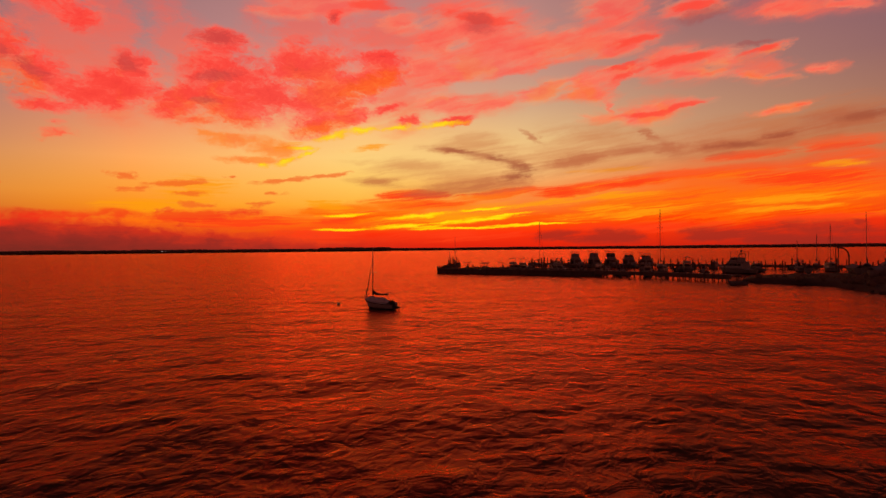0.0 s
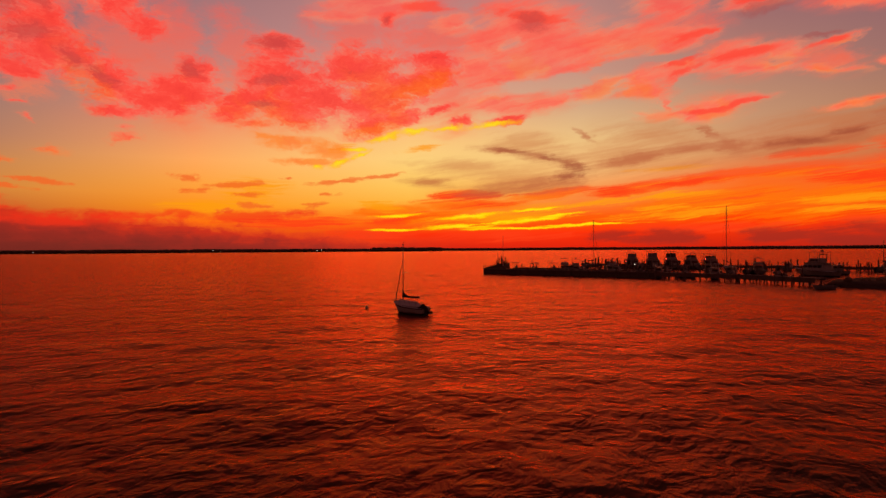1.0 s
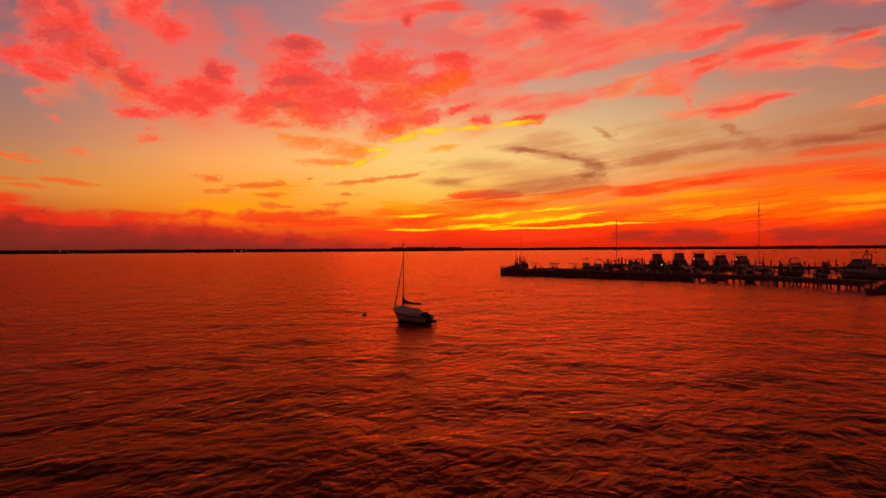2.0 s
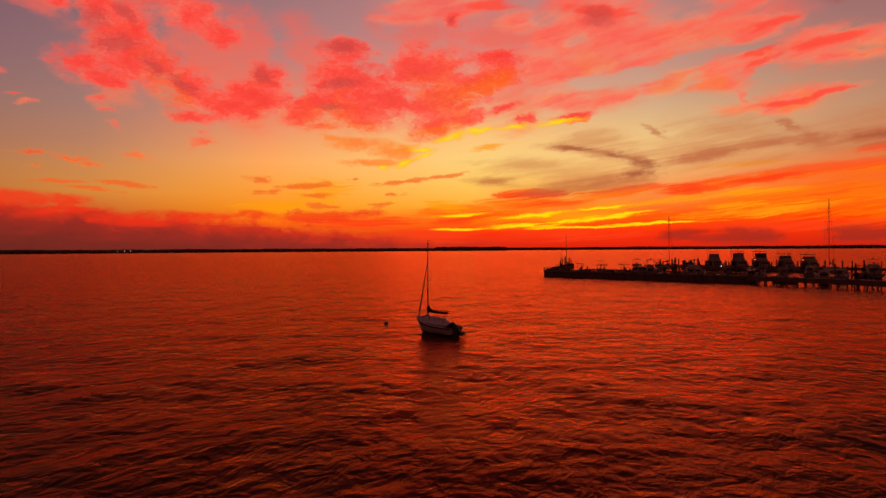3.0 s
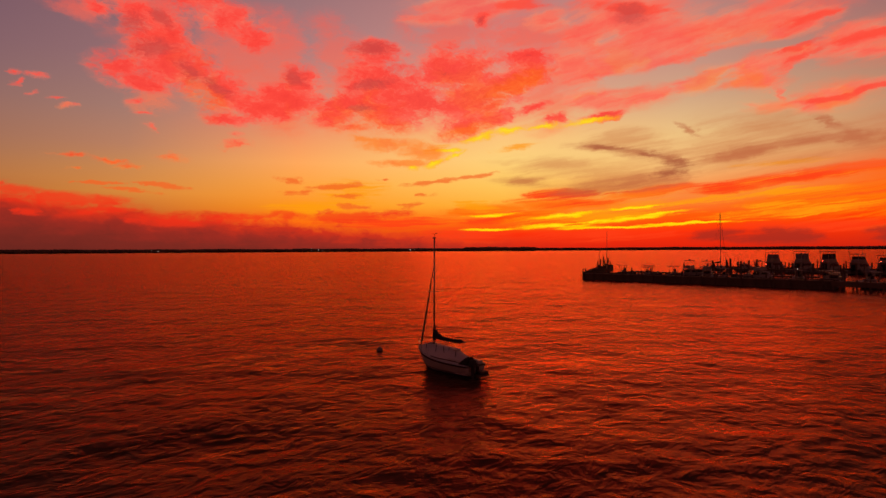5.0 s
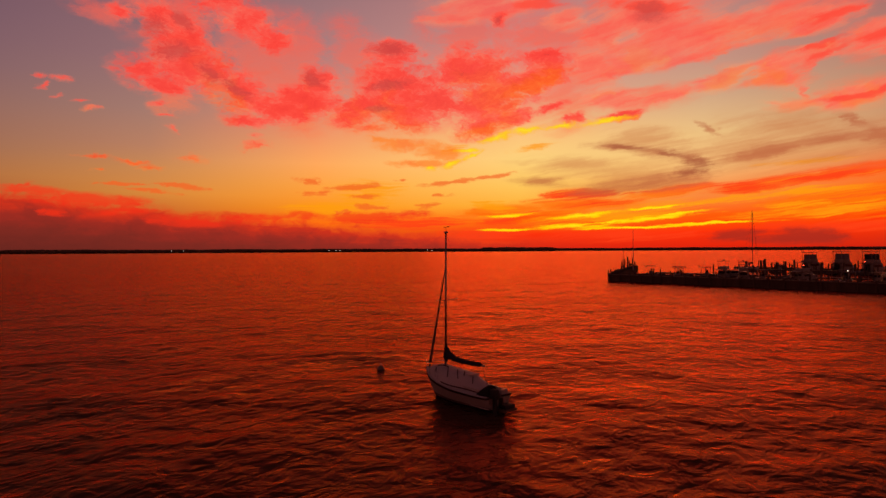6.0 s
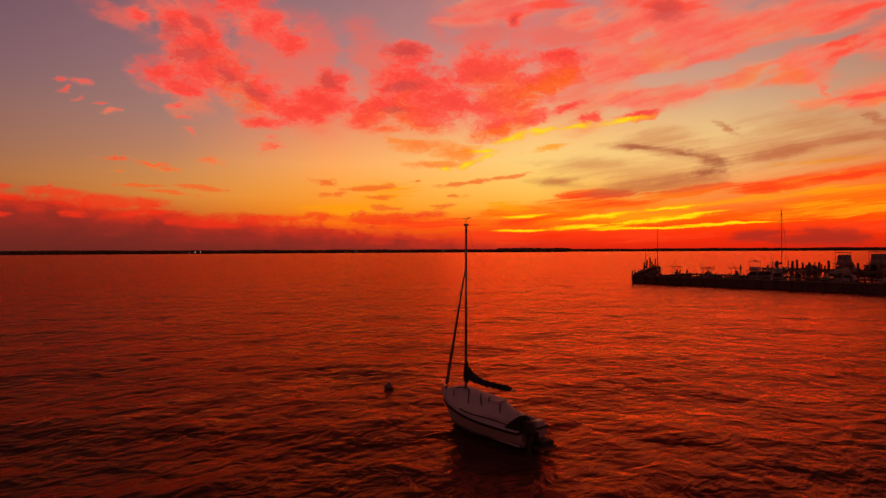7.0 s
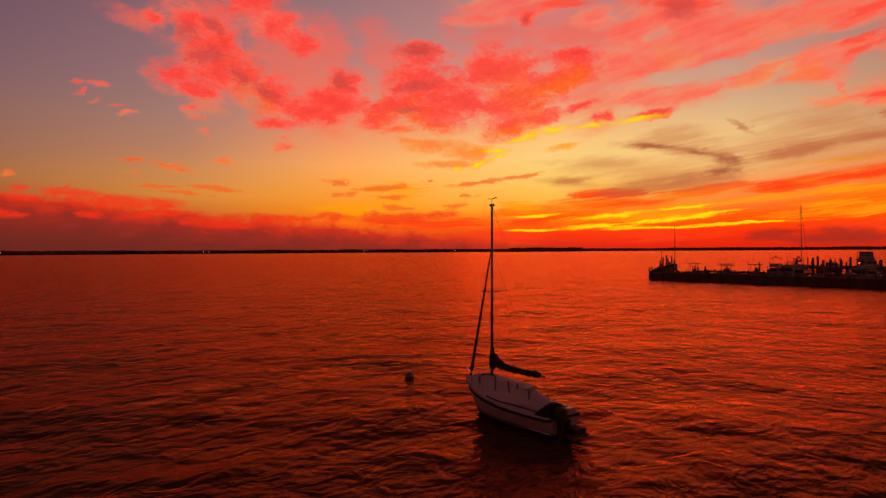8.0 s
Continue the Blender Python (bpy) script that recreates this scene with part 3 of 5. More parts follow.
def water_material():
    mat = bpy.data.materials.new("bay_water")
    mat.use_nodes = True
    m = Nodes(mat.node_tree)
    at = m.add("ShaderNodeTexCoord").outputs["Object"]
    # ripples run across the wind, which blows along (0.91, -0.42)
    turned = m.add("ShaderNodeMapping")
    m.wire(at, turned.inputs[0])
    turned.inputs[2].default_value = (0, 0, radians(-65))
    crests = m.vec("MULTIPLY", turned.outputs[0], (0.75, 1.0, 1.0))
    ripple = m.noise(crests, 2.4, 4.0, 0.6)
    wavelet = m.noise(crests, 0.9, 3.0, 0.55, warp=0.6)
    gusts = m.noise(m.vec("MULTIPLY", at, (0.9, 1.0, 1.0)), 0.2, 3.0, 0.6)
    swell = m.noise(m.vec("MULTIPLY", at, (1.0, 0.8, 1.0)), 0.105, 3.0, 0.55)
    patches = m.noise(at, 0.02, 3.0, 0.5)
    depths = m.add("ShaderNodeBsdfDiffuse")
    m.wire(m.ramp(patches, [(0.3, (0.054, 0.033, 0.022, 1)), (0.7, (0.07, 0.042, 0.028, 1))]), depths.inputs["Color"])
    # red tint put into the mirror colour so the water reflects the sky redder
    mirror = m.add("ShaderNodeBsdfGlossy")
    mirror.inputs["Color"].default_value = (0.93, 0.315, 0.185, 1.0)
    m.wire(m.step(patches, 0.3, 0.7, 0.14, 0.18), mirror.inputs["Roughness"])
    facing = m.add("ShaderNodeFresnel")
    facing.inputs["IOR"].default_value = 1.132
    normal = None
    for height, depth in ((swell, 0.75), (gusts, 0.5), (wavelet, 0.21), (ripple, 0.05)):
        b = m.add("ShaderNodeBump")
        b.inputs["Strength"].default_value = 1.0
        b.inputs["Distance"].default_value = depth
        m.wire(height, b.inputs["Height"])
        if normal is not None:
            m.wire(normal, b.inputs["Normal"])
        normal = b.outputs[0]
    for node in (depths, mirror, facing):
        m.wire(normal, node.inputs["Normal"])
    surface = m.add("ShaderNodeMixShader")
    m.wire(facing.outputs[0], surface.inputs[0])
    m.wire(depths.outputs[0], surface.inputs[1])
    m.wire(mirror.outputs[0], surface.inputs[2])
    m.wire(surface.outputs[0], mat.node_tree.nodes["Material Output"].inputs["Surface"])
    return mat


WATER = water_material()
# boat paint darkened for the dim, hazy look of the distant boats
HULLPAINT = material("dimmed_boat_paint", (0.2, 0.18, 0.17), 0.5, grain=14, amount=0.2, bump=0.05)
GELCOAT = material("white_gelcoat", (0.38, 0.36, 0.36), 0.35, grain=14, amount=0.12, bump=0.03)
DECKCOAT = material("deck_nonskid", (0.46, 0.43, 0.45), 0.7, grain=40, amount=0.14, bump=0.2)
DARKLUMP = material("dark_cockpit_fill", (0.022, 0.02, 0.02), 0.95, grain=9, amount=0.4, bump=0.5)
NAVY = material("navy_canvas", (0.035, 0.036, 0.055), 0.9, grain=20, amount=0.4, bump=0.4)
BLACK = material("black_plastic", (0.012, 0.012, 0.013), 0.7, grain=30, amount=0.3)
RUB = material("dark_rub_rail", (0.02, 0.018, 0.022), 0.6, grain=20, amount=0.3)
ALLOY = material("anodised_alloy", (0.30, 0.29, 0.28), 0.4, metal=0.85, grain=30, amount=0.2, bump=0.03)
STEEL = material("stainless_steel", (0.5, 0.5, 0.5), 0.25, metal=1.0, grain=40, amount=0.15, bump=0.02)
WIRE = material("rigging_wire", (0.04, 0.04, 0.04), 0.4, metal=0.9, grain=60, amount=0.2, bump=0.0)
TEAK = material("weathered_teak", (0.08, 0.05, 0.03), 0.75, grain=20, amount=0.4, bump=0.2, stretch=(1, 6, 6))
SAILCLOTH = material("furled_sailcloth", (0.11, 0.09, 0.085), 0.85, grain=18, amount=0.25, bump=0.3)
ANTIFOUL = material("dark_antifouling", (0.025, 0.02, 0.025), 0.8, grain=10, amount=0.4)
TINTED = material("tinted_acrylic", (0.012, 0.012, 0.015), 0.08, grain=10, amount=0.1, bump=0.0)
TIMBER = material("tarred_timber", (0.1, 0.07, 0.055), 0.85, grain=6, amount=0.45, bump=0.5, stretch=(1, 1, 0.15))
PLANKING = material("grey_dock_planks", (0.22, 0.18, 0.15), 0.85, grain=9, amount=0.4, bump=0.4, stretch=(6, 1, 1))
EARTH = material("dark_shore_earth", (0.06, 0.042, 0.034), 0.95, grain=1.5, amount=0.5, bump=0.6, stain=0.1)
FOLIAGE = material("far_foliage", (0.12, 0.085, 0.06), 0.95, grain=0.4, amount=0.45, bump=0.0, stain=0.02)
CONCRETE = material("bridge_concrete", (0.28, 0.26, 0.24), 0.9, grain=2, amount=0.2)
FABRIC = material("canvas_cover", (0.17, 0.16, 0.18), 0.9, grain=12, amount=0.3, bump=0.3)
BUOY_COAT = material("buoy_plastic", (0.14, 0.1, 0.09), 0.5, grain=16, amount=0.35, bump=0.1)
LAMP_WHITE = glowing("lamp_white", (1.0, 0.85, 0.7, 1), 2.5)
LAMP_RED = glowing("lamp_red", (1.0, 0.05, 0.02, 1), 8.0)


# ---- mesh tools ----
def part(name, bm, mat, parent=None, label="", smooth=False):
    """Links a bmesh as one mesh object under a thing or a part."""
    me = bpy.data.meshes.new(name)
    bmesh.ops.recalc_face_normals(bm, faces=bm.faces)
    if smooth:
        for f in bm.faces:
            f.smooth = True
    bm.to_mesh(me)
    bm.free()
    me.materials.append(mat)
    ob = new(name, me)
    if parent is not None:
        ob.parent = parent
    if label:
        tagged(ob, label)
    return ob


def thing(name, m, label, category, group="", kind=""):
    ob = new(name)
    ob.empty_display_size = 0.3
    ob.matrix_basis = m
    return tagged(ob, label, category, group, kind)


def box(bm, x0, x1, y0, y1, z0, z1, bevel=0.0, taper=1.0, shift=0.0):
    """A box; its top is taper times as large and shifted along x."""
    cx, cy = (x0 + x1) / 2, (y0 + y1) / 2
    low = [(x0, y0), (x1, y0), (x1, y1), (x0, y1)]
    vs = [bm.verts.new((x, y, z0)) for x, y in low]
    vs += [bm.verts.new((cx + (x - cx) * taper + shift, cy + (y - cy) * taper, z1)) for x, y in low]
    fs = [bm.faces.new([vs[k] for k in q]) for q in ((3, 2, 1, 0), (4, 5, 6, 7), (0, 1, 5, 4), (1, 2, 6, 5), (2, 3, 7, 6), (3, 0, 4, 7))]
    if bevel:
        es = list({e for f in fs for e in f.edges})
        bmesh.ops.bevel(bm, geom=es, offset=bevel, segments=2, affect="EDGES", profile=0.6)
    return bm


def rod(bm, a, b, r0, r1=None, sides=8):
    """A round bar from a to b."""
    a, b = Vector(a), Vector(b)
    r1 = r0 if r1 is None else r1
    q = (b - a).to_track_quat("Z", "Y").to_matrix()
    rings = []
    for c, r in ((a, r0), (b, r1)):
        rings.append([bm.verts.new(c + q @ Vector((r * math.cos(k * math.tau / sides), r * math.sin(k * math.tau / sides), 0))) for k in range(sides)])
    for k in range(sides):
        bm.faces.new((rings[0][k], rings[0][(k + 1) % sides], rings[1][(k + 1) % sides], rings[1][k]))
    bm.faces.new(rings[0][::-1])
    bm.faces.new(rings[1])
    return bm


def tube(bm, pts, r, sides=8):
    for a, b in zip(pts, pts[1:]):
        rod(bm, a, b, r, r, sides)
    return bm


def loft(bm, rings, close=False, cap=True):
    """Skins a row of rings of equal length."""
    rows = [[bm.verts.new(p) for p in ring] for ring in rings]
    count = len(rows[0])
    for a, b in zip(rows, rows[1:]):
        for k in range(count if close else count - 1):
            bm.faces.new((a[k], a[(k + 1) % count], b[(k + 1) % count], b[k]))
    if cap:
        for ring in (rows[0], rows[-1]):
            bm.faces.new(ring)
    return bm


def ball(bm, c, rx, ry, rz, rings=8, sides=14):
    rows = []
    for i in range(1, rings):
        a = math.pi * i / rings
        rows.append([(c[0] + rx * math.sin(a) * math.cos(k * math.tau / sides), c[1] + ry * math.sin(a) * math.sin(k * math.tau / sides), c[2] + rz * math.cos(a)) for k in range(sides)])
    return loft(bm, rows, close=True)


class Hull:
    """A boat's hull, bow towards +x: half beam, sheer height and keel height along its length."""

    def __init__(self, stern, bow, beam, sheer_stern, sheer_bow, draft, stern_width=0.75, fullness=2.2, rake=0.12):
        self.stern, self.bow, self.beam, self.s0, self.s1 = stern, bow, beam, sheer_stern, sheer_bow
        self.draft, self.sw, self.full, self.rake = draft, stern_width, fullness, rake

    def half(self, s):
        return 0.5 * self.beam * min(1.0, self.sw + (1 - self.sw) * min(1.0, s / 0.4) ** 0.8) * max(0.0, 1 - max(0.0, (s - 0.35) / 0.65) ** self.full) + 0.012

    def sheer(self, s):
        return self.s0 + (self.s1 - self.s0) * s * s

    def keel(self, s):
        rise = max(0.0, (s - 0.72) / 0.28)
        return -self.draft * (0.55 + 0.45 * min(1, s / 0.5)) + rise ** 2.2 * (self.draft + self.sheer(s) * 0.62)

    def x(self, s, h):
        """The stem rakes forward with the height h (0 keel, 1 sheer)."""
        length = self.bow - self.stern
        return self.stern + length * s - self.rake * length * (1 - h) * max(0.0, (s - 0.6) / 0.4) ** 2

    def point(self, s, h, side=1, out=0.0):
        zk, zs = self.keel(s), self.sheer(s)
        y = self.half(s) * min(1.0, h ** 0.42) * (0.93 + 0.07 * h)
        return (self.x(s, h), side * (y + out), zk + (zs - zk) * h)

    def shell(self, bm, h0=0.0, h1=1.0, stations=22, levels=9, out=0.0, transom=True):
        for side in (1, -1):
            loft(bm, [[self.point(i / stations, h0 + (h1 - h0) * k / levels, side, out) for k in range(levels + 1)] for i in range(stations + 1)], cap=False)
        if transom:
            ring = [self.point(0, h0 + (h1 - h0) * k / levels, 1, out) for k in range(levels + 1)] + [self.point(0, h0 + (h1 - h0) * k / levels, -1, out) for k in range(levels, -1, -1)]
            bm.faces.new([bm.verts.new(p) for p in ring])
        bmesh.ops.remove_doubles(bm, verts=bm.verts, dist=0.002)
        return bm

    def deck(self, bm, s0=0.0, s1=1.0, crown=0.05, drop=0.0, stations=22, inset=0.0):
        rows = []
        for i in range(stations + 1):
            s = s0 + (s1 - s0) * i / stations
            b, z = max(0.008, self.half(s) - inset), self.sheer(s) - drop
            rows.append([(self.x(s, 1), b * k / 4, z + crown * (1 - (k / 4) ** 2)) for k in range(-4, 5)])
        return loft(bm, rows, cap=False)


# ---- water: one sheet from under the camera's way to the horizon ----
def graded(lo, hi, fine_lo, fine_hi, step, growth, widest):
    """Grid lines, evenly close in the middle and wider apart outwards."""
    mid = list(np.arange(fine_lo, fine_hi, step))
    left, right, s = [], [], step
    x = fine_lo
    while x > lo:
        s = min(s * growth, widest)
        x -= s
        left.append(max(x, lo))
    s, x = step, mid[-1]
    while x < hi:
        s = min(s * growth, widest)
        x += s
        right.append(min(x, hi))
    return np.array(left[::-1] + mid + right)


def build_water():
    xs = graded(-4700, 4700, -92, 92, 0.4, 1.028, 120)
    ys = graded(-300, 4700, 12, 200, 0.3, 1.018, 120)
    gx, gy = np.meshgrid(xs, ys)
    cell = np.maximum(np.gradient(xs)[None, :], np.gradient(ys)[:, None])
    rng = np.random.default_rng(7)
    z = np.zeros_like(gx)
    wind = math.atan2(-0.42, 0.91)
    for k in range(54):
        length = 1.05 * (4.6 / 1.05) ** rng.random()
        way = wind + rng.normal(0, 0.9)
        number = math.tau / length
        slope = 0.0095 * (0.7 + 0.6 * rng.random()) * min(1.0, 2.2 / length)
        keep = np.clip((length / cell - 2.5) / 3.0, 0, 1)
        wave = np.sin(number * (gx * math.cos(way) + gy * math.sin(way)) + rng.random() * math.tau)
        z += slope / number * keep * wave
    # longer, lower waves that still show far out
    for k in range(22):
        length = 5.0 * (15.0 / 5.0) ** rng.random()
        way = wind + rng.normal(0, 1.0)
        number = math.tau / length
        keep = np.clip((length / cell - 2.5) / 3.0, 0, 1)
        z += 0.0065 * (0.7 + 0.6 * rng.random()) / number * keep * np.sin(number * (gx * math.cos(way) + gy * math.sin(way)) + rng.random() * math.tau)
    # crests sharper than troughs
    z += 0.35 * np.maximum(z, 0) ** 2 / 0.15 * 0.5
    rows, cols = gx.shape
    co = np.stack([gx, gy, z], -1).reshape(-1, 3).astype(np.float32)
    idx = np.arange(rows * cols, dtype=np.int32).reshape(rows, cols)
    quads = np.stack([idx[:-1, :-1], idx[:-1, 1:], idx[1:, 1:], idx[1:, :-1]], -1).reshape(-1, 4)
    me = bpy.data.meshes.new("water")
    me.vertices.add(len(co))
    me.vertices.foreach_set("co", co.ravel())
    me.loops.add(quads.size)
    me.loops.foreach_set("vertex_index", quads.ravel())
    me.polygons.add(len(quads))
    me.polygons.foreach_set("loop_start", np.arange(0, quads.size, 4, dtype=np.int32))
    me.polygons.foreach_set("use_smooth", np.ones(len(quads), dtype=bool))
    me.update()
    me.validate()
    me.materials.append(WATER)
    return tagged(new("water", me), "dark rippled bay water reflecting a red sunset", "water", kind="structure")


build_water()


# ---- far shores ----
def far_shore(name, a0, a1, d0, d1, width, trees, tall, seed, label):
    """A low wooded shore between two bearings (degrees left of north) and distances."""
    rng = random.Random(seed)
    bm = bmesh.new()
    rows = []
    steps = 60
    for i in range(steps + 1):
        a = radians(a0 + (a1 - a0) * i / steps)
        d = d0 + (d1 - d0) * i / steps + 25 * noise.noise((i * 0.31, seed, 0))
        way = Vector((-math.sin(a), math.cos(a), 0))
        rows.append([tuple(way * (d + e) + Vector((0, 0, h))) for e, h in ((0, -0.6), (6, 1.2), (width * 0.3, tall * 0.72), (width * 0.7, tall * (0.82 + 0.15 * noise.noise((i * 0.9, seed, 4)))), (width, 1.5))])
    loft(bm, rows, cap=False)
    land = tagged(part(name, bm, EARTH), label, "shore", kind="structure")
    verts, faces = [], []
    for k in range(trees):
        f = rng.random()
        a = radians(a0 + (a1 - a0) * f)
        d = d0 + (d1 - d0) * f + rng.uniform(12, width * 0.8)
        clump = 0.88 + 0.2 * max(0.0, 0.5 + 0.8 * noise.noise((f * 26.0, seed * 3.1, 2)))
        h = tall * clump * rng.uniform(0.84, 1.02)
        r = h * rng.uniform(0.45, 0.9)
        c = Vector((-math.sin(a) * d, math.cos(a) * d, 0.8))
        base = len(verts)
        for z, w in ((0.0, 0.35), (0.3, 1.0), (0.62, 0.9), (0.88, 0.5)):
            for q in range(6):
                t = q * math.tau / 6 + rng.uniform(-0.3, 0.3)
                verts.append((c.x + r * w * math.cos(t) * rng.uniform(0.7, 1.2), c.y + r * w * math.sin(t) * rng.uniform(0.7, 1.2), c.z + h * (z + rng.uniform(-0.06, 0.06))))
        verts.append((c.x, c.y, c.z + h))
        for lev in range(3):
            for q in range(6):
                i, j = base + lev * 6 + q, base + lev * 6 + (q + 1) % 6
                faces.append((i, j, j + 6, i + 6))
        for q in range(6):
            faces.append((base + 18 + q, base + 18 + (q + 1) % 6, base + 24))
    me = bpy.data.meshes.new("woods")
    me.from_pydata(verts, [], faces)
    me.materials.append(FOLIAGE)
    tagged(new("far_woods", me), "dark low wooded skyline along the far shore", "trees", kind="stuff")
    return land


far_shore("ground_far_west", 75, 6, 2900, 3450, 260, 2600, 18.5, 3, "low dark wooded far shore across the bay")
far_shore("ground_far_island", 11.3, 5.0, 3380, 3420, 220, 520, 23.0, 5, "low dark wooded point across the bay")
far_shore("ground_far_north", 7, -75, 4150, 4250, 240, 2600, 20.0, 8, "thin dark far shore on the horizon")


def shore_lamp(bearing, d, z, group="far shore lights"):
    a = radians(bearing)
    lamp = thing("street_lamp", pose(-math.sin(a) * d, math.cos(a) * d, 0.5), "small white lamp glowing on the far shore", "lamp", group)
    part("pole", rod(bmesh.new(), (0, 0, 0), (0, 0, z), 0.15, 0.1, 6), STEEL, lamp)
    part("lamp_head", ball(bmesh.new(), (0, 0, z), 1.0, 1.0, 0.8, 6, 8), LAMP_WHITE, lamp, "glowing white lamp head")


for bearing, height in ((38.6, 9), (38.1, 8), (37.65, 8.5), (25.4, 9), (24.8, 8), (24.4, 8), (16.4, 9), (16.0, 8), (53.5, 8), (52.9, 9)):
    shore_lamp(bearing, 2900, height)


def far_bridge():
    """A long low road bridge that humps over the channel."""
    b = thing("bridge", pose(0, 0, 0), "long low road bridge humped over a far channel", "bridge")
    d = 4050
    rows = []
    for i in range(31):
        f = i / 30
        a = radians(-19.5 - 7.5 * f)
        h = 9 + 7 * math.sin(math.pi * f) ** 1.5
        way = Vector((-math.sin(a), math.cos(a), 0))
        c = way * d
        rows.append([tuple(c + way * e + Vector((0, 0, z))) for e, z in ((-7, h), (7, h), (7, h + 2.6), (-7, h + 2.6))])
    part("deck", loft(bmesh.new(), rows, close=True), CONCRETE, b)
    for i in range(1, 30, 2):
        c = Vector(rows[i][0])
        part("pier", box(bmesh.new(), c.x - 0.8, c.x + 0.8, c.y + 3, c.y + 9, -1, c.z + 0.5), CONCRETE, b)


far_bridge()


def water_tower():
    a, d = radians(9.2), 3650
    w = thing("water_tower", pose(-math.sin(a) * d, math.cos(a) * d, 1.0), "far water tower above the trees", "tower")
    part("tank", ball(bmesh.new(), (0, 0, 25), 5.0, 5.0, 3.4), CONCRETE, w, smooth=True)
    for k in range(4):
        t = k * math.pi / 2 + 0.4
        part("leg", rod(bmesh.new(), (5 * math.cos(t), 5 * math.sin(t), 0), (3 * math.cos(t), 3 * math.sin(t), 23), 0.5, 0.4, 6), STEEL, w)


water_tower()


# ---- marina ----
# Along runs down the bulkhead from its outer corner, off runs back from it into the basin.
CORNER = Vector((-2.1, 220.0, 0))
ALONG, OFF = Vector((0.776, -0.631, 0)), Vector((0.631, 0.776, 0))
ROW_TURN = math.degrees(math.atan2(OFF.y, OFF.x))


def spot(along, off, z=0.0):
    return CORNER + ALONG * along + OFF * off + Vector((0, 0, z))


def bulkhead(name, points, thick, z1, label):
    """A timber sea wall: sheeting boards between posts, with a cap on top."""
    wall = thing(name, pose(0, 0, 0), label, "sea wall", kind="structure")
    rng = random.Random(len(points) * 7)
    for a, b in zip(points, points[1:]):
        a, b = Vector((*a, 0)), Vector((*b, 0))
        way = (b - a).normalized()
        side = Vector((-way.y, way.x, 0))
        turn = math.degrees(math.atan2(way.y, way.x))
        length = (b - a).length
        m = pose(a.x, a.y, 0, 0, 0, turn)
        fill = part("fill", box(bmesh.new(), 0, length, 0.05, thick, -1.5, z1 - 0.12), EARTH, wall)
        fill.matrix_basis = m
        cap = part("cap", box(bmesh.new(), -0.1, length + 0.1, -0.25, 0.3, z1 - 0.1, z1 + 0.08, 0.03), PLANKING, wall)
        cap.matrix_basis = m
        waler = part("waler", box(bmesh.new(), 0, length, -0.16, 0.05, 0.75, 1.0, 0.02), TIMBER, wall)
        waler.matrix_basis = m
        bm = bmesh.new()
        x = 0.0
        while x < length - 0.25:
            out = rng.uniform(-0.02, 0.03)
            box(bm, x, x + 0.28, -0.06 + out, 0.06, -1.5, z1 - 0.1 - rng.random() * 0.04)
            x += 0.3
        sheet = part("sheeting", bm, TIMBER, wall)
        sheet.matrix_basis = m
        tagged(sheet, kind="stuff")
        x = 0.6
        while x < length:
            post = part("post", rod(bmesh.new(), (x, -0.3, -1.5), (x + rng.uniform(-0.05, 0.05), -0.28, z1 + rng.choice((-0.2, 0.0, 0.2, 0.4, 0.9))), 0.17, 0.15, 8), TIMBER, wall)
            post.matrix_basis = m
            x += 3.0
    return wall


FRONT = [(-2.1, 220.0), (9.5, 211.4), (22.0, 202.3), (36.8, 190.9), (46.0, 184.6)]
bulkhead("sea_wall_front", FRONT, 4.0, 1.75, "long dark timber sea wall around the marina")
bulkhead("sea_wall_end", [(6.5, 301.0), (-2.1, 220.0)], 2.2, 1.9, "dark timber sea wall at the marina mouth")


def pile(at, top, lean=(0, 0), r=0.16, group="mooring posts"):
    p = part("mooring_post", rod(bmesh.new(), (0, 0, -1.2), (lean[0], lean[1], top), r * 1.05, r * 0.9, 9), TIMBER)
    p.matrix_basis = pose(at[0], at[1], 0)
    return tagged(p, "dark round timber mooring post in the water", "post", group)


def dock(name, a, b, width, deck_z, label, step=5.0, skirt=0.0):
    """A boardwalk on piles."""
    a, b = Vector(a), Vector(b)
    way = (b - a).normalized()
    length = (b - a).length
    d = thing(name, pose(a.x, a.y, 0, 0, 0, math.degrees(math.atan2(way.y, way.x))), label, "dock", "docks")
    part("deck", box(bmesh.new(), 0, length, -width / 2, width / 2, deck_z - 0.1, deck_z, 0.02), PLANKING, d)
    for y in (-width / 2 + 0.15, width / 2 - 0.15):
        part("stringer", box(bmesh.new(), 0, length, y - 0.08, y + 0.08, deck_z - 0.42, deck_z - 0.1), TIMBER, d)
    if skirt:
        part("fascia", box(bmesh.new(), 0, length, -width / 2 - 0.12, -width / 2 - 0.02, skirt, deck_z + 0.05), TIMBER, d, "dark fascia boards")
    x, rng = 0.4, random.Random(int(a.x * 10))
    while x < length:
        for y in (-width / 2 - 0.05, width / 2 + 0.05):
            part("post", rod(bmesh.new(), (x, y, -1.4), (x + rng.uniform(-0.08, 0.08), y, deck_z + rng.uniform(0.0, 0.5)), 0.17, 0.15, 8), TIMBER, d)
        x += step * rng.uniform(0.7, 1.3)
    return d


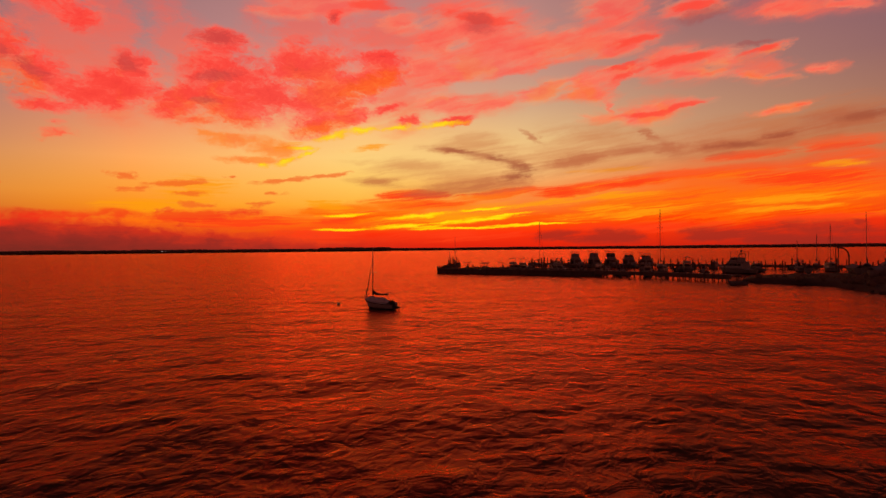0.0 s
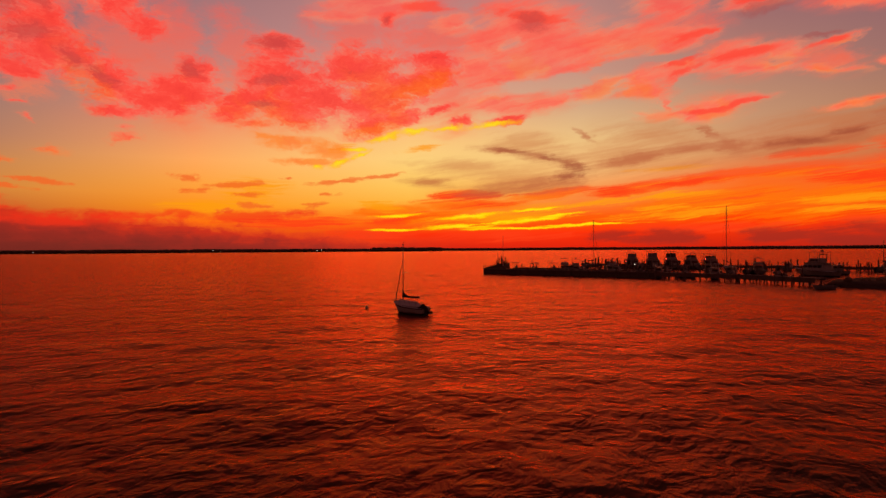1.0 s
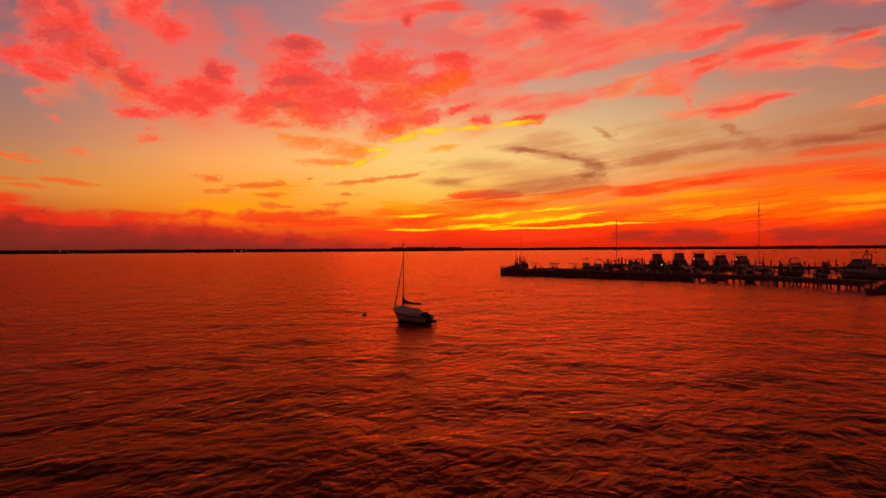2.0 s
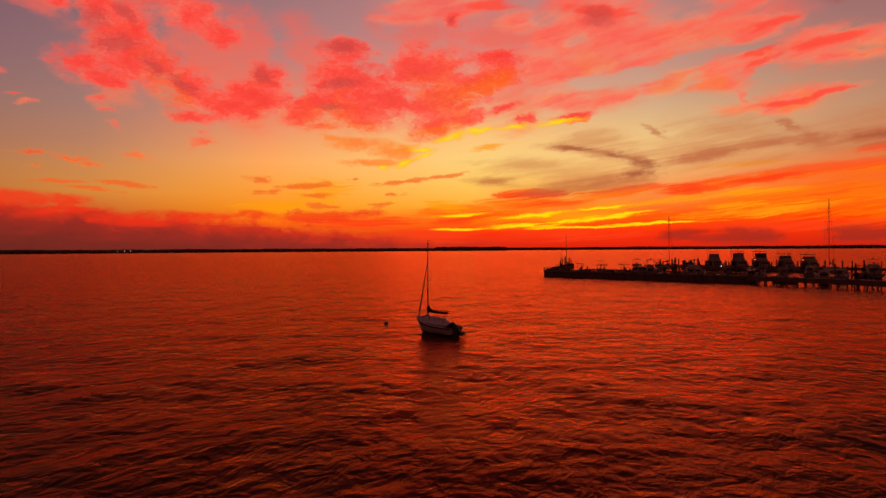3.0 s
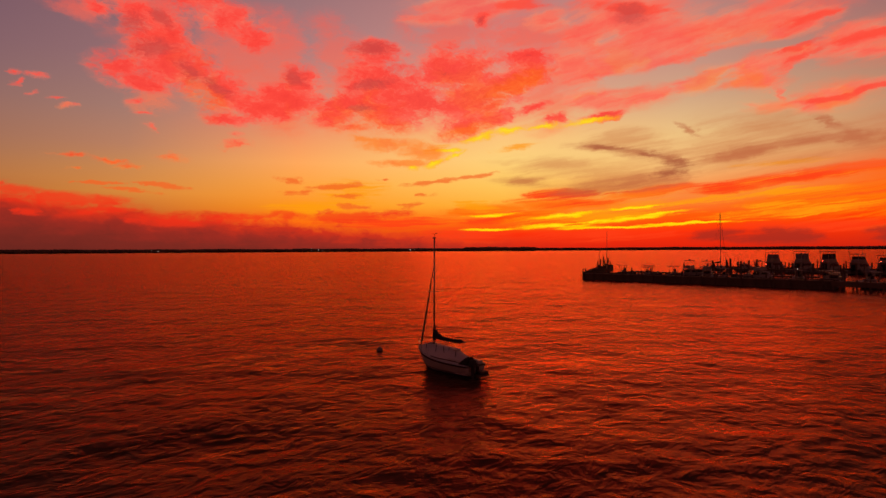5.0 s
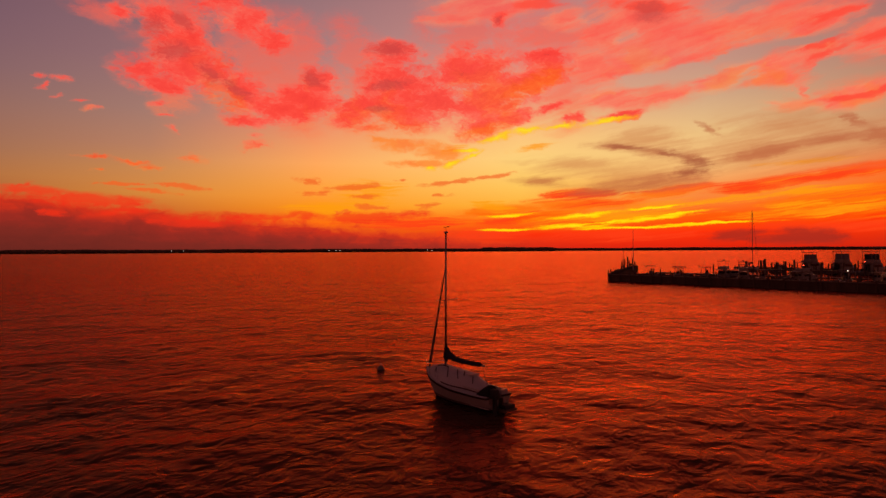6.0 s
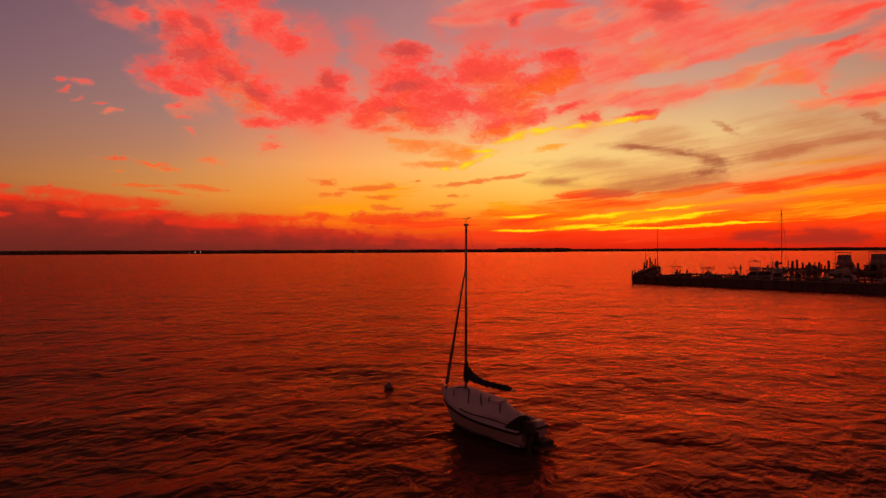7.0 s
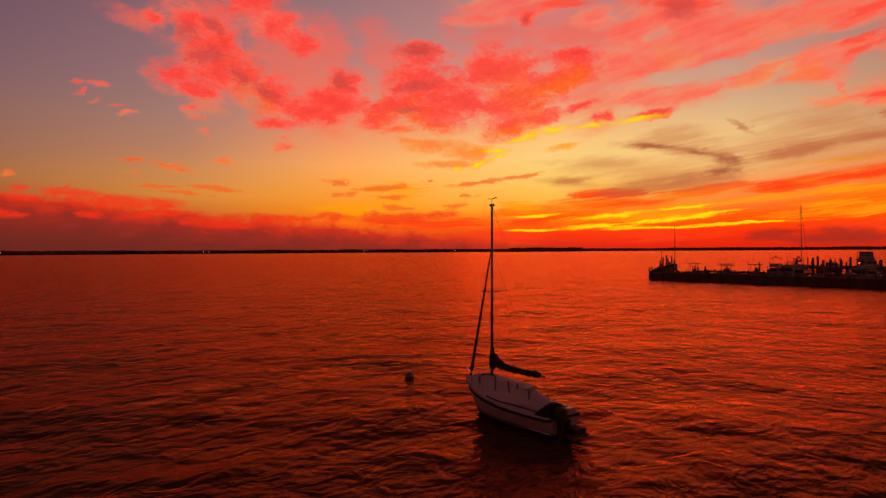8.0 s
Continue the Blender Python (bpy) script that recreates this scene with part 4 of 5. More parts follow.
dock("timber_dock", (46.5, 184.2, 0), (62.5, 167.5, 0), 3.0, 1.75, "dark timber dock standing on posts", 2.4, 0.75)
dock("timber_dock", (62.8, 167.2, 0), (71.5, 148.5, 0), 3.4, 1.75, "dark timber dock standing on posts", 2.2, 0.7)
dock("long_dock", spot(-18, 94), spot(150, 94), 2.6, 1.5, "long dark timber dock behind the moored boats", 4.0, 0.5)
dock("inner_dock", spot(-8, 32), spot(46, 32), 2.0, 1.3, "dark timber dock behind the small boats", 4.0)
for k, along in enumerate((-2, 12, 26, 40, 54)):
    dock("finger_dock", spot(along, 93), spot(along, 80), 1.2, 1.3, "narrow timber finger dock between boats", 4.0)

rng = random.Random(21)
along = -16.0
while along < 140:
    for _ in range(rng.choice((1, 1, 2, 3))):
        p = spot(along + rng.uniform(-0.7, 0.7), 76 + rng.uniform(-1.5, 1.5))
        pile(p, rng.uniform(2.4, 3.7), (rng.uniform(-0.12, 0.12), rng.uniform(-0.12, 0.12)), rng.uniform(0.17, 0.26))
    along += rng.uniform(2.2, 4.2)
along = -14.0
while along < 150:
    p = spot(along, 96.5 + rng.uniform(-0.6, 0.6))
    pile(p, rng.uniform(2.8, 4.2), (rng.uniform(-0.1, 0.1), rng.uniform(-0.1, 0.1)), rng.uniform(0.17, 0.26))
    along += rng.uniform(1.6, 3.4)
for along, off in ((2, 16), (3.4, 17), (9, 18), (18, 20), (19.2, 21), (31, 24), (40, 22), (46, 20)):
    pile(spot(along, off), rng.uniform(2.4, 3.4), (0.05, 0), 0.2)
# the dolphin of piles on the wall's far corner, with a staff
for k in range(6):
    pile((2.6 + 0.95 * k + rng.uniform(-0.2, 0.2), 298 + rng.uniform(-1.5, 1.5)), 3.4 + (k * 2 % 5) * 0.45, (rng.uniform(-0.3, 0.3), 0), 0.27, "post cluster")


def rubble():
    """Dark broken stone heaped on the wide walls of the basin."""
    rnd = random.Random(17)
    bm = bmesh.new()

    def stone(q, r):
        vs = []
        for z, w, ts in ((-0.3, 1.0, 0.0), (0.45, 0.85, 0.4), (0.9, 0.35, 0.9)):
            for i in range(5):
                t = ts + i * math.tau / 5
                vs.append(bm.verts.new((q.x + r * w * rnd.uniform(0.7, 1.2) * math.cos(t), q.y + r * w * rnd.uniform(0.7, 1.2) * math.sin(t), q.z + r * (z + rnd.uniform(-0.1, 0.1)))))
        for lev in (0, 5):
            for i in range(5):
                bm.faces.new((vs[lev + i], vs[lev + (i + 1) % 5], vs[lev + 5 + (i + 1) % 5], vs[lev + 5 + i]))
        bm.faces.new(vs[10:])

    for _ in range(520):
        f = rnd.random()
        a = Vector((-2.1, 220.0, 1.75)).lerp(Vector((6.5, 301.0, 1.75)), f)
        stone(a + Vector((rnd.uniform(0.5, 1.9), 0, 0)), rnd.uniform(0.2, 0.45))
    for (ax, ay), (bx, by) in zip(FRONT, FRONT[1:]):
        for _ in range(110):
            a = Vector((ax, ay, 1.6)).lerp(Vector((bx, by, 1.6)), rnd.random())
            stone(a + OFF * rnd.uniform(0.7, 3.7), rnd.uniform(0.15, 0.42))
    tagged(part("rubble", bm, EARTH), "dark broken stone heaped on the sea wall", "stones", kind="stuff")


rubble()


def light_staff(at, top):
    s = thing("flagstaff", pose(at[0], at[1], 1.6), "tall thin bare staff on the sea wall", "staff")
    part("pole", rod(bmesh.new(), (0, 0, 0), (0.05, 0, top - 1.6), 0.13, 0.05, 8), ALLOY, s)
    part("yard", rod(bmesh.new(), (-0.5, 0, top * 0.45), (0.5, 0, top * 0.45), 0.04, 0.04, 6), ALLOY, s)
    part("foot", box(bmesh.new(), -0.4, 0.4, -0.4, 0.4, -0.2, 0.5, 0.05), TIMBER, s)


light_staff((4.8, 243.5), 13.6)
light_staff((3.2, 297.0), 8.6)
for along, off, top in ((8.5, 60, 4.6), (9.5, 60.5, 5.0), (12.5, 61, 4.2), (15.5, 60, 4.4), (17.5, 61, 4.8), (21.0, 60, 3.9), (5.0, 58, 4.4), (25, 60, 4.2)):
    pile(spot(along, off), top, (rng.uniform(-0.15, 0.15), 0), 0.32)
dock("cross_dock", spot(4, 61.5), spot(30, 61.5), 1.8, 1.9, "dark timber dock across the basin", 4.0)

# shore of the marina's yard, its edge curving towards the camera
YARD = [(71.5, 149.0), (76.0, 140.5), (80.2, 136.0), (81.4, 129.5), (80.5, 122.0), (76.0, 104.5), (73.0, 85.0), (78.0, 40.0), (240.0, 40.0), (240.0, 235.0), (150.0, 185.0), (118.0, 176.0), (92.0, 170.0), (80.0, 163.0)]


def yard():
    """Bare ground that slopes up from a rough stony edge."""
    mid = Vector((150, 125, 0))
    edge = []
    for k, a in enumerate(YARD):
        b = YARD[(k + 1) % len(YARD)]
        count = max(1, int(math.dist(a, b) / 2.5))
        edge += [Vector((*a, 0)).lerp(Vector((*b, 0)), i / count) for i in range(count)]
    rows = []
    for inset, z, rough in ((0.0, -1.2, 0.5), (1.0, 0.25, 0.5), (2.2, 0.8, 0.35), (5.5, 1.15, 0.2), (12.0, 1.3, 0.15), (30.0, 1.3, 0.1), (62.0, 1.3, 0.0)):
        ring = []
        for p in edge:
            d = mid - p
            q = p + d.normalized() * min(inset, d.length * 0.97)
            wob = noise.noise((q.x * 0.5, q.y * 0.5, inset)) * rough
            ring.append((q.x + wob * 1.5, q.y + wob, z + wob))
        rows.append(ring)
    tagged(part("ground_yard", loft(bmesh.new(), rows, close=True), EARTH, smooth=True), "dark bare ground of the boat yard", "ground", kind="structure")
    rnd = random.Random(31)
    bm = bmesh.new()
    for p in edge[: int(len(edge) * 0.42)]:
        for _ in range(5):
            q = p + (mid - p).normalized() * rnd.uniform(0.8, 4.5) + Vector((rnd.uniform(-1.2, 1.2), rnd.uniform(-1.2, 1.2), 0))
            r = rnd.uniform(0.15, 0.35)
            vs = [bm.verts.new((q.x + r * rnd.uniform(0.6, 1.2) * math.cos(t), q.y + r * rnd.uniform(0.6, 1.2) * math.sin(t), z + rnd.uniform(-0.1, 0.1))) for z, ts in ((0.1, 0.0), (0.1 + r * 1.3, 0.5)) for t in (ts + i * math.tau / 5 for i in range(5))]
            for i in range(5):
                bm.faces.new((vs[i], vs[(i + 1) % 5], vs[5 + (i + 1) % 5], vs[5 + i]))
            bm.faces.new(vs[5:])
    tagged(part("shore_stones", bm, EARTH), "dark rough stones along the yard shore", "stones", kind="stuff")

    # low scrub on the shore and between the laid-up boats
    verts, faces = [], []
    for _ in range(900):
        k = rnd.randrange(int(len(edge) * 0.5))
        q = edge[k] + (mid - edge[k]).normalized() * rnd.uniform(2.0, 34.0) ** 1.0
        if q.y < 84:
            continue
        r, base = rnd.uniform(0.25, 0.9), len(verts)
        for z, w in ((0.8, 0.6), (1.25, 1.0), (1.25 + r * 0.7, 0.6)):
            for i in range(6):
                t = i * math.tau / 6 + rnd.uniform(-0.3, 0.3)
                verts.append((q.x + r * w * math.cos(t) * rnd.uniform(0.6, 1.3), q.y + r * w * math.sin(t) * rnd.uniform(0.6, 1.3), z + rnd.uniform(-0.1, 0.15)))
        verts.append((q.x, q.y, 1.25 + r))
        for lev in range(2):
            for i in range(6):
                a, b = base + lev * 6 + i, base + lev * 6 + (i + 1) % 6
                faces.append((a, b, b + 6, a + 6))
        for i in range(6):
            faces.append((base + 12 + i, base + 12 + (i + 1) % 6, base + 18))
    me = bpy.data.meshes.new("scrub")
    me.from_pydata(verts, [], faces)
    me.materials.append(FOLIAGE)
    tagged(new("shore_scrub", me), "low dark scrub on the yard shore", "scrub", kind="stuff")


yard()


# ---- moored boats ----
def rails(parent, points, z, top, mat=STEEL, r=0.03):
    for a, b in zip(points, points[1:]):
        part("rail", rod(bmesh.new(), (*a, top), (*b, top), r, r, 6), mat, parent)
    for a in points:
        part("stanchion", rod(bmesh.new(), (*a, z), (*a, top), r, r, 6), mat, parent)


def outboard(parent, x, y, z, tilt=0.0, s=1.0):
    """An outboard engine: cowl, leg, clamp and propeller; tilt lifts its leg."""
    m = pose(x, y, z, 0, tilt, 0)
    cowl = part("engine_cowl", box(bmesh.new(), -0.42 * s, 0.12 * s, -0.17 * s, 0.17 * s, 0.12 * s, 0.62 * s, 0.09 * s, 0.8), BLACK, parent, "black outboard cowl", True)
    leg = part("engine_leg", box(bmesh.new(), -0.28 * s, -0.06 * s, -0.07 * s, 0.07 * s, -0.95 * s, 0.14 * s, 0.03 * s), BLACK, parent, "dark outboard leg")
    fin = part("engine_gearcase", ball(bmesh.new(), (-0.2 * s, 0, -0.95 * s), 0.26 * s, 0.07 * s, 0.08 * s), BLACK, parent)
    bracket = part("engine_bracket", box(bmesh.new(), -0.08 * s, 0.1 * s, -0.14 * s, 0.14 * s, -0.2 * s, 0.2 * s, 0.02 * s), ALLOY, parent)
    for ob in (cowl, leg, fin, bracket):
        ob.matrix_basis = m
    for k in range(3):
        blade = part("propeller_blade", box(bmesh.new(), -0.02, 0.02, 0.03, 0.15 * s, -0.045, 0.045, 0.008), ALLOY, parent)
        blade.matrix_basis = m @ pose(-0.46 * s, 0, -0.95 * s) @ pose(0, 0, 0, 120 * k)


def hull_parts(boat, h, bottom=0.42):
    part("hull", h.shell(bmesh.new(), bottom, 1.0), HULLPAINT, boat, smooth=True)
    part("hull_bottom", h.shell(bmesh.new(), 0.0, bottom), ANTIFOUL, boat, "dark painted underbody", True)
    rail = bmesh.new()
    h.shell(rail, 0.93, 0.985, out=0.03, levels=2)
    part("rub_rail", rail, RUB, boat, "dark rub rail")


def center_console(m, label, length=8.6, top=True):
    """An open fishing boat with a console under a T-top."""
    b = thing("center_console_boat", m, label, "boat", "moored boats")
    h = Hull(-length / 2, length / 2, 2.8, 1.15, 1.65, 0.4, 0.85, 2.6)
    hull_parts(b, h)
    part("deck", h.deck(bmesh.new(), 0.0, 0.97, 0.02, 0.35, inset=0.12), DECKCOAT, b)
    part("foredeck", h.deck(bmesh.new(), 0.74, 0.99, 0.04, 0.02), HULLPAINT, b)
    part("console", box(bmesh.new(), -0.5, 0.5, -0.55, 0.55, 0.45, 1.95, 0.08, 0.85), HULLPAINT, b)
    part("windscreen", box(bmesh.new(), 0.15, 0.22, -0.5, 0.5, 1.9, 2.6, 0.02, 0.9, -0.12), TINTED, b)
    part("helm_seat", box(bmesh.new(), -1.3, -0.85, -0.45, 0.45, 0.5, 1.35, 0.07), HULLPAINT, b)
    if top:
        part("canopy", box(bmesh.new(), -1.7, 1.2, -1.1, 1.1, 3.30, 3.42, 0.04), FABRIC, b, "canvas T-top canopy")
        for x, y in ((-1.0, 0.75), (-1.0, -0.75), (0.6, 0.75), (0.6, -0.75)):
            part("canopy_pipe", rod(bmesh.new(), (x * 0.8, y * 0.8, 0.5), (x, y, 3.32), 0.06, 0.05, 6), ALLOY, b)
        for y in (-0.8, 0.8):
            part("rod", rod(bmesh.new(), (-1.5, y, 3.4), (-1.8, y * 1.1, 4.7), 0.03, 0.012, 5), BLACK, b)
        part("aerial", rod(bmesh.new(), (0.2, 0.8, 3.4), (-0.2, 0.85, 5.8), 0.025, 0.01, 5), HULLPAINT, b)
    outboard(b, -length / 2 - 0.05, 0.3, 0.75, 0, 1.3)
    outboard(b, -length / 2 - 0.05, -0.3, 0.75, 0, 1.3)
    return b


def cabin_boat(m, label, length=9.0, beam=3.1, bridge=False):
    """A white cabin cruiser."""
    b = thing("cabin_cruiser", m, label, "boat", "moored boats")
    h = Hull(-length / 2, length / 2, beam, 1.15, 1.75, 0.6, 0.88, 2.4)
    hull_parts(b, h)
    part("deck", h.deck(bmesh.new(), 0.3, 0.99, 0.06, 0.03), DECKCOAT, b)
    part("cockpit_sole", h.deck(bmesh.new(), 0.0, 0.32, 0.0, 0.6, inset=0.15), DECKCOAT, b)
    part("cabin", box(bmesh.new(), -1.6, 2.4, -beam * 0.36, beam * 0.36, 1.2, 2.75, 0.15, 0.8, -0.35), HULLPAINT, b)
    for y in (-1, 1):
        part("side_window", box(bmesh.new(), -1.2, 1.0, y * beam * 0.32 - 0.03, y * beam * 0.32 + 0.03, 2.0, 2.5, 0.02, 0.9, -0.2), TINTED, b)
    part("windscreen", box(bmesh.new(), 1.45, 1.55, -beam * 0.26, beam * 0.26, 2.0, 2.6, 0.02, 0.9, -0.3), TINTED, b)
    part("aft_window", box(bmesh.new(), -1.85, -1.78, -beam * 0.24, beam * 0.24, 2.0, 2.5, 0.02), TINTED, b)
    part("hardtop", box(bmesh.new(), -3.1, 1.0, -beam * 0.36, beam * 0.36, 2.95, 3.07, 0.05), HULLPAINT, b)
    for x in (-2.9, -1.0, 0.6):
        for y in (-beam * 0.32, beam * 0.32):
            part("post", rod(bmesh.new(), (x, y, 1.2), (x, y, 2.97), 0.04, 0.04, 6), ALLOY, b)
    if bridge:
        part("bridge_coaming", box(bmesh.new(), -1.8, 0.8, -beam * 0.33, beam * 0.33, 3.05, 3.75, 0.1, 0.9), HULLPAINT, b)
        part("bimini", box(bmesh.new(), -1.9, 0.5, -beam * 0.33, beam * 0.33, 5.0, 5.1, 0.04), FABRIC, b)
        for x in (-1.7, 0.3):
            for y in (-beam * 0.3, beam * 0.3):
                part("bimini_pipe", rod(bmesh.new(), (x, y, 3.6), (x, y, 5.02), 0.03, 0.03, 6), ALLOY, b)
    part("radar", ball(bmesh.new(), (-0.4, 0, 3.35 if not bridge else 5.3), 0.3, 0.3, 0.16), HULLPAINT, b, smooth=True)
    part("aerial", rod(bmesh.new(), (-1.0, 1.0, 3.0), (-1.4, 1.1, 6.0), 0.03, 0.01, 5), HULLPAINT, b)
    pts = [h.point(s, 1)[:2] for s in (0.6, 0.75, 0.9, 0.985)]
    rails(b, pts, 1.3, 2.25)
    rails(b, [(x, -y) for x, y in pts], 1.3, 2.25)
    return b


def sport_fisher(m, label, curtain=NAVY, top_z=7.1, beam=4.7):
    """A large sport fishing boat: cockpit, saloon, and a flying bridge under a hard top."""
    L = 13.0
    b = thing("sport_fishing_boat", m, label, "boat", "moored boats")
    h = Hull(-L / 2, L / 2, beam, 1.2, 2.5, 0.8, 0.9, 2.3)
    hull_parts(b, h, 0.45)
    part("foredeck", h.deck(bmesh.new(), 0.42, 0.99, 0.1, 0.02), DECKCOAT, b)
    part("cockpit_sole", h.deck(bmesh.new(), 0.0, 0.45, 0.0, 0.5, inset=0.2), TEAK, b)
    part("saloon", box(bmesh.new(), -2.2, 3.4, -beam * 0.39, beam * 0.39, 1.4, 3.6, 0.18, 0.86, -0.3), HULLPAINT, b)
    part("saloon_door", box(bmesh.new(), -2.32, -2.2, -0.9, 0.9, 1.5, 3.2, 0.02), TINTED, b, "dark glazed saloon door")
    for y in (-1, 1):
        part("saloon_window", box(bmesh.new(), -1.6, 2.4, y * beam * 0.365 - 0.04, y * beam * 0.365 + 0.04, 2.5, 3.2, 0.02, 0.95, -0.15), TINTED, b)
    part("bridge_deck", box(bmesh.new(), -3.0, 2.2, -beam * 0.37, beam * 0.37, 3.6, 3.78, 0.05), HULLPAINT, b)
    part("bridge_coaming", box(bmesh.new(), -1.4, 2.0, -beam * 0.35, beam * 0.35, 3.78, 4.7, 0.15, 0.92), HULLPAINT, b)
    part("enclosure", box(bmesh.new(), -1.2, 1.6, -beam * 0.32, beam * 0.32, 4.7, top_z - 0.75, 0.1, 0.96), curtain, b, "dark canvas bridge enclosure")
    part("hard_top", box(bmesh.new(), -2.2, 1.7, -beam * 0.34, beam * 0.34, top_z - 0.12, top_z + 0.04, 0.05), HULLPAINT, b, "thin white hard top")
    for x in (-2.0, -0.4, 1.4):
        for y in (-beam * 0.31, beam * 0.31):
            part("top_post", rod(bmesh.new(), (x, y, 3.78), (x, y, top_z - 0.1), 0.06, 0.05, 6), ALLOY, b)
    for y in (-1, 1):
        part("outrigger", rod(bmesh.new(), (-0.5, y * beam * 0.4, 3.2), (-1.6, y * beam * 0.55, top_z + 1.6), 0.05, 0.015, 6), ALLOY, b)
    part("ladder", tube(bmesh.new(), [(-2.6, 0.8, 1.2), (-2.3, 0.8, 3.7)], 0.05), STEEL, b)
    part("fighting_chair", box(bmesh.new(), -4.6, -4.0, -0.35, 0.35, 0.9, 2.0, 0.1), BLACK, b)
    part("transom_rail", rod(bmesh.new(), (-L / 2 + 0.15, -beam * 0.4, 1.3), (-L / 2 + 0.15, beam * 0.4, 1.3), 0.06, 0.06, 6), STEEL, b)
    for k in range(4):
        part("rocket_rod", rod(bmesh.new(), (-2.2, -1.2 + 0.8 * k, top_z), (-2.5, -1.25 + 0.83 * k, top_z + 1.0), 0.03, 0.01, 5), BLACK, b)
    return b


def motor_yacht(m, label):
    """A white motor yacht with stepped decks and a radar arch under a hard top."""
    L, beam = 14.5, 4.6
    b = thing("motor_yacht", m, label, "boat", "moored boats")
    h = Hull(-L / 2, L / 2, beam, 1.5, 2.3, 0.8, 0.88, 2.3)
    hull_parts(b, h, 0.42)
    part("main_deck", h.deck(bmesh.new(), 0.0, 0.99, 0.08, 0.04), DECKCOAT, b)
    part("saloon", box(bmesh.new(), -4.5, 3.2, -beam * 0.4, beam * 0.4, 1.6, 3.7, 0.25, 0.82, -0.5), HULLPAINT, b)
    for y in (-1, 1):
        for x in (-3.8, -2.2, -0.6, 1.0):
            part("saloon_window", box(bmesh.new(), x, x + 1.3, y * beam * 0.372 - 0.05, y * beam * 0.372 + 0.05, 2.5, 3.25, 0.03, 0.95), TINTED, b)
    part("windscreen", box(bmesh.new(), 2.1, 2.3, -beam * 0.3, beam * 0.3, 2.6, 3.5, 0.03, 0.9, -0.5), TINTED, b)
    part("upper_deck", box(bmesh.new(), -5.0, 1.8, -beam * 0.38, beam * 0.38, 3.7, 3.9, 0.06), HULLPAINT, b)
    part("bridge_house", box(bmesh.new(), -2.8, 1.4, -beam * 0.33, beam * 0.33, 3.9, 5.2, 0.2, 0.8, -0.4), HULLPAINT, b)
    for y in (-1, 1):
        part("bridge_window", box(bmesh.new(), -2.2, 0.4, y * beam * 0.3 - 0.04, y * beam * 0.3 + 0.04, 4.4, 4.95, 0.02, 0.9, -0.2), TINTED, b)
    part("radar_arch", tube(bmesh.new(), [(-2.6, -1.5, 3.9), (-2.9, -1.3, 6.4), (-2.9, 1.3, 6.4), (-2.6, 1.5, 3.9)], 0.13), HULLPAINT, b)
    part("hard_top", box(bmesh.new(), -4.2, 0.8, -1.7, 1.7, 6.9, 7.02, 0.05), HULLPAINT, b)
    for x in (-3.9, -1.5, 0.4):
        for y in (-1.5, 1.5):
            part("top_post", rod(bmesh.new(), (x, y, 3.9), (x, y, 6.92), 0.05, 0.05, 6), ALLOY, b)
    part("radar", ball(bmesh.new(), (-2.5, 0, 7.35), 0.45, 0.45, 0.3), HULLPAINT, b, smooth=True)
    part("aerial", rod(bmesh.new(), (-1, 1.4, 7.0), (-1.3, 1.5, 9.0), 0.03, 0.01, 5), HULLPAINT, b)
    pts = [h.point(s, 1)[:2] for s in (0.45, 0.6, 0.75, 0.9, 0.985)]
    rails(b, pts, 2.0, 2.95)
    rails(b, [(x, -y) for x, y in pts], 2.0, 2.95)
    return b


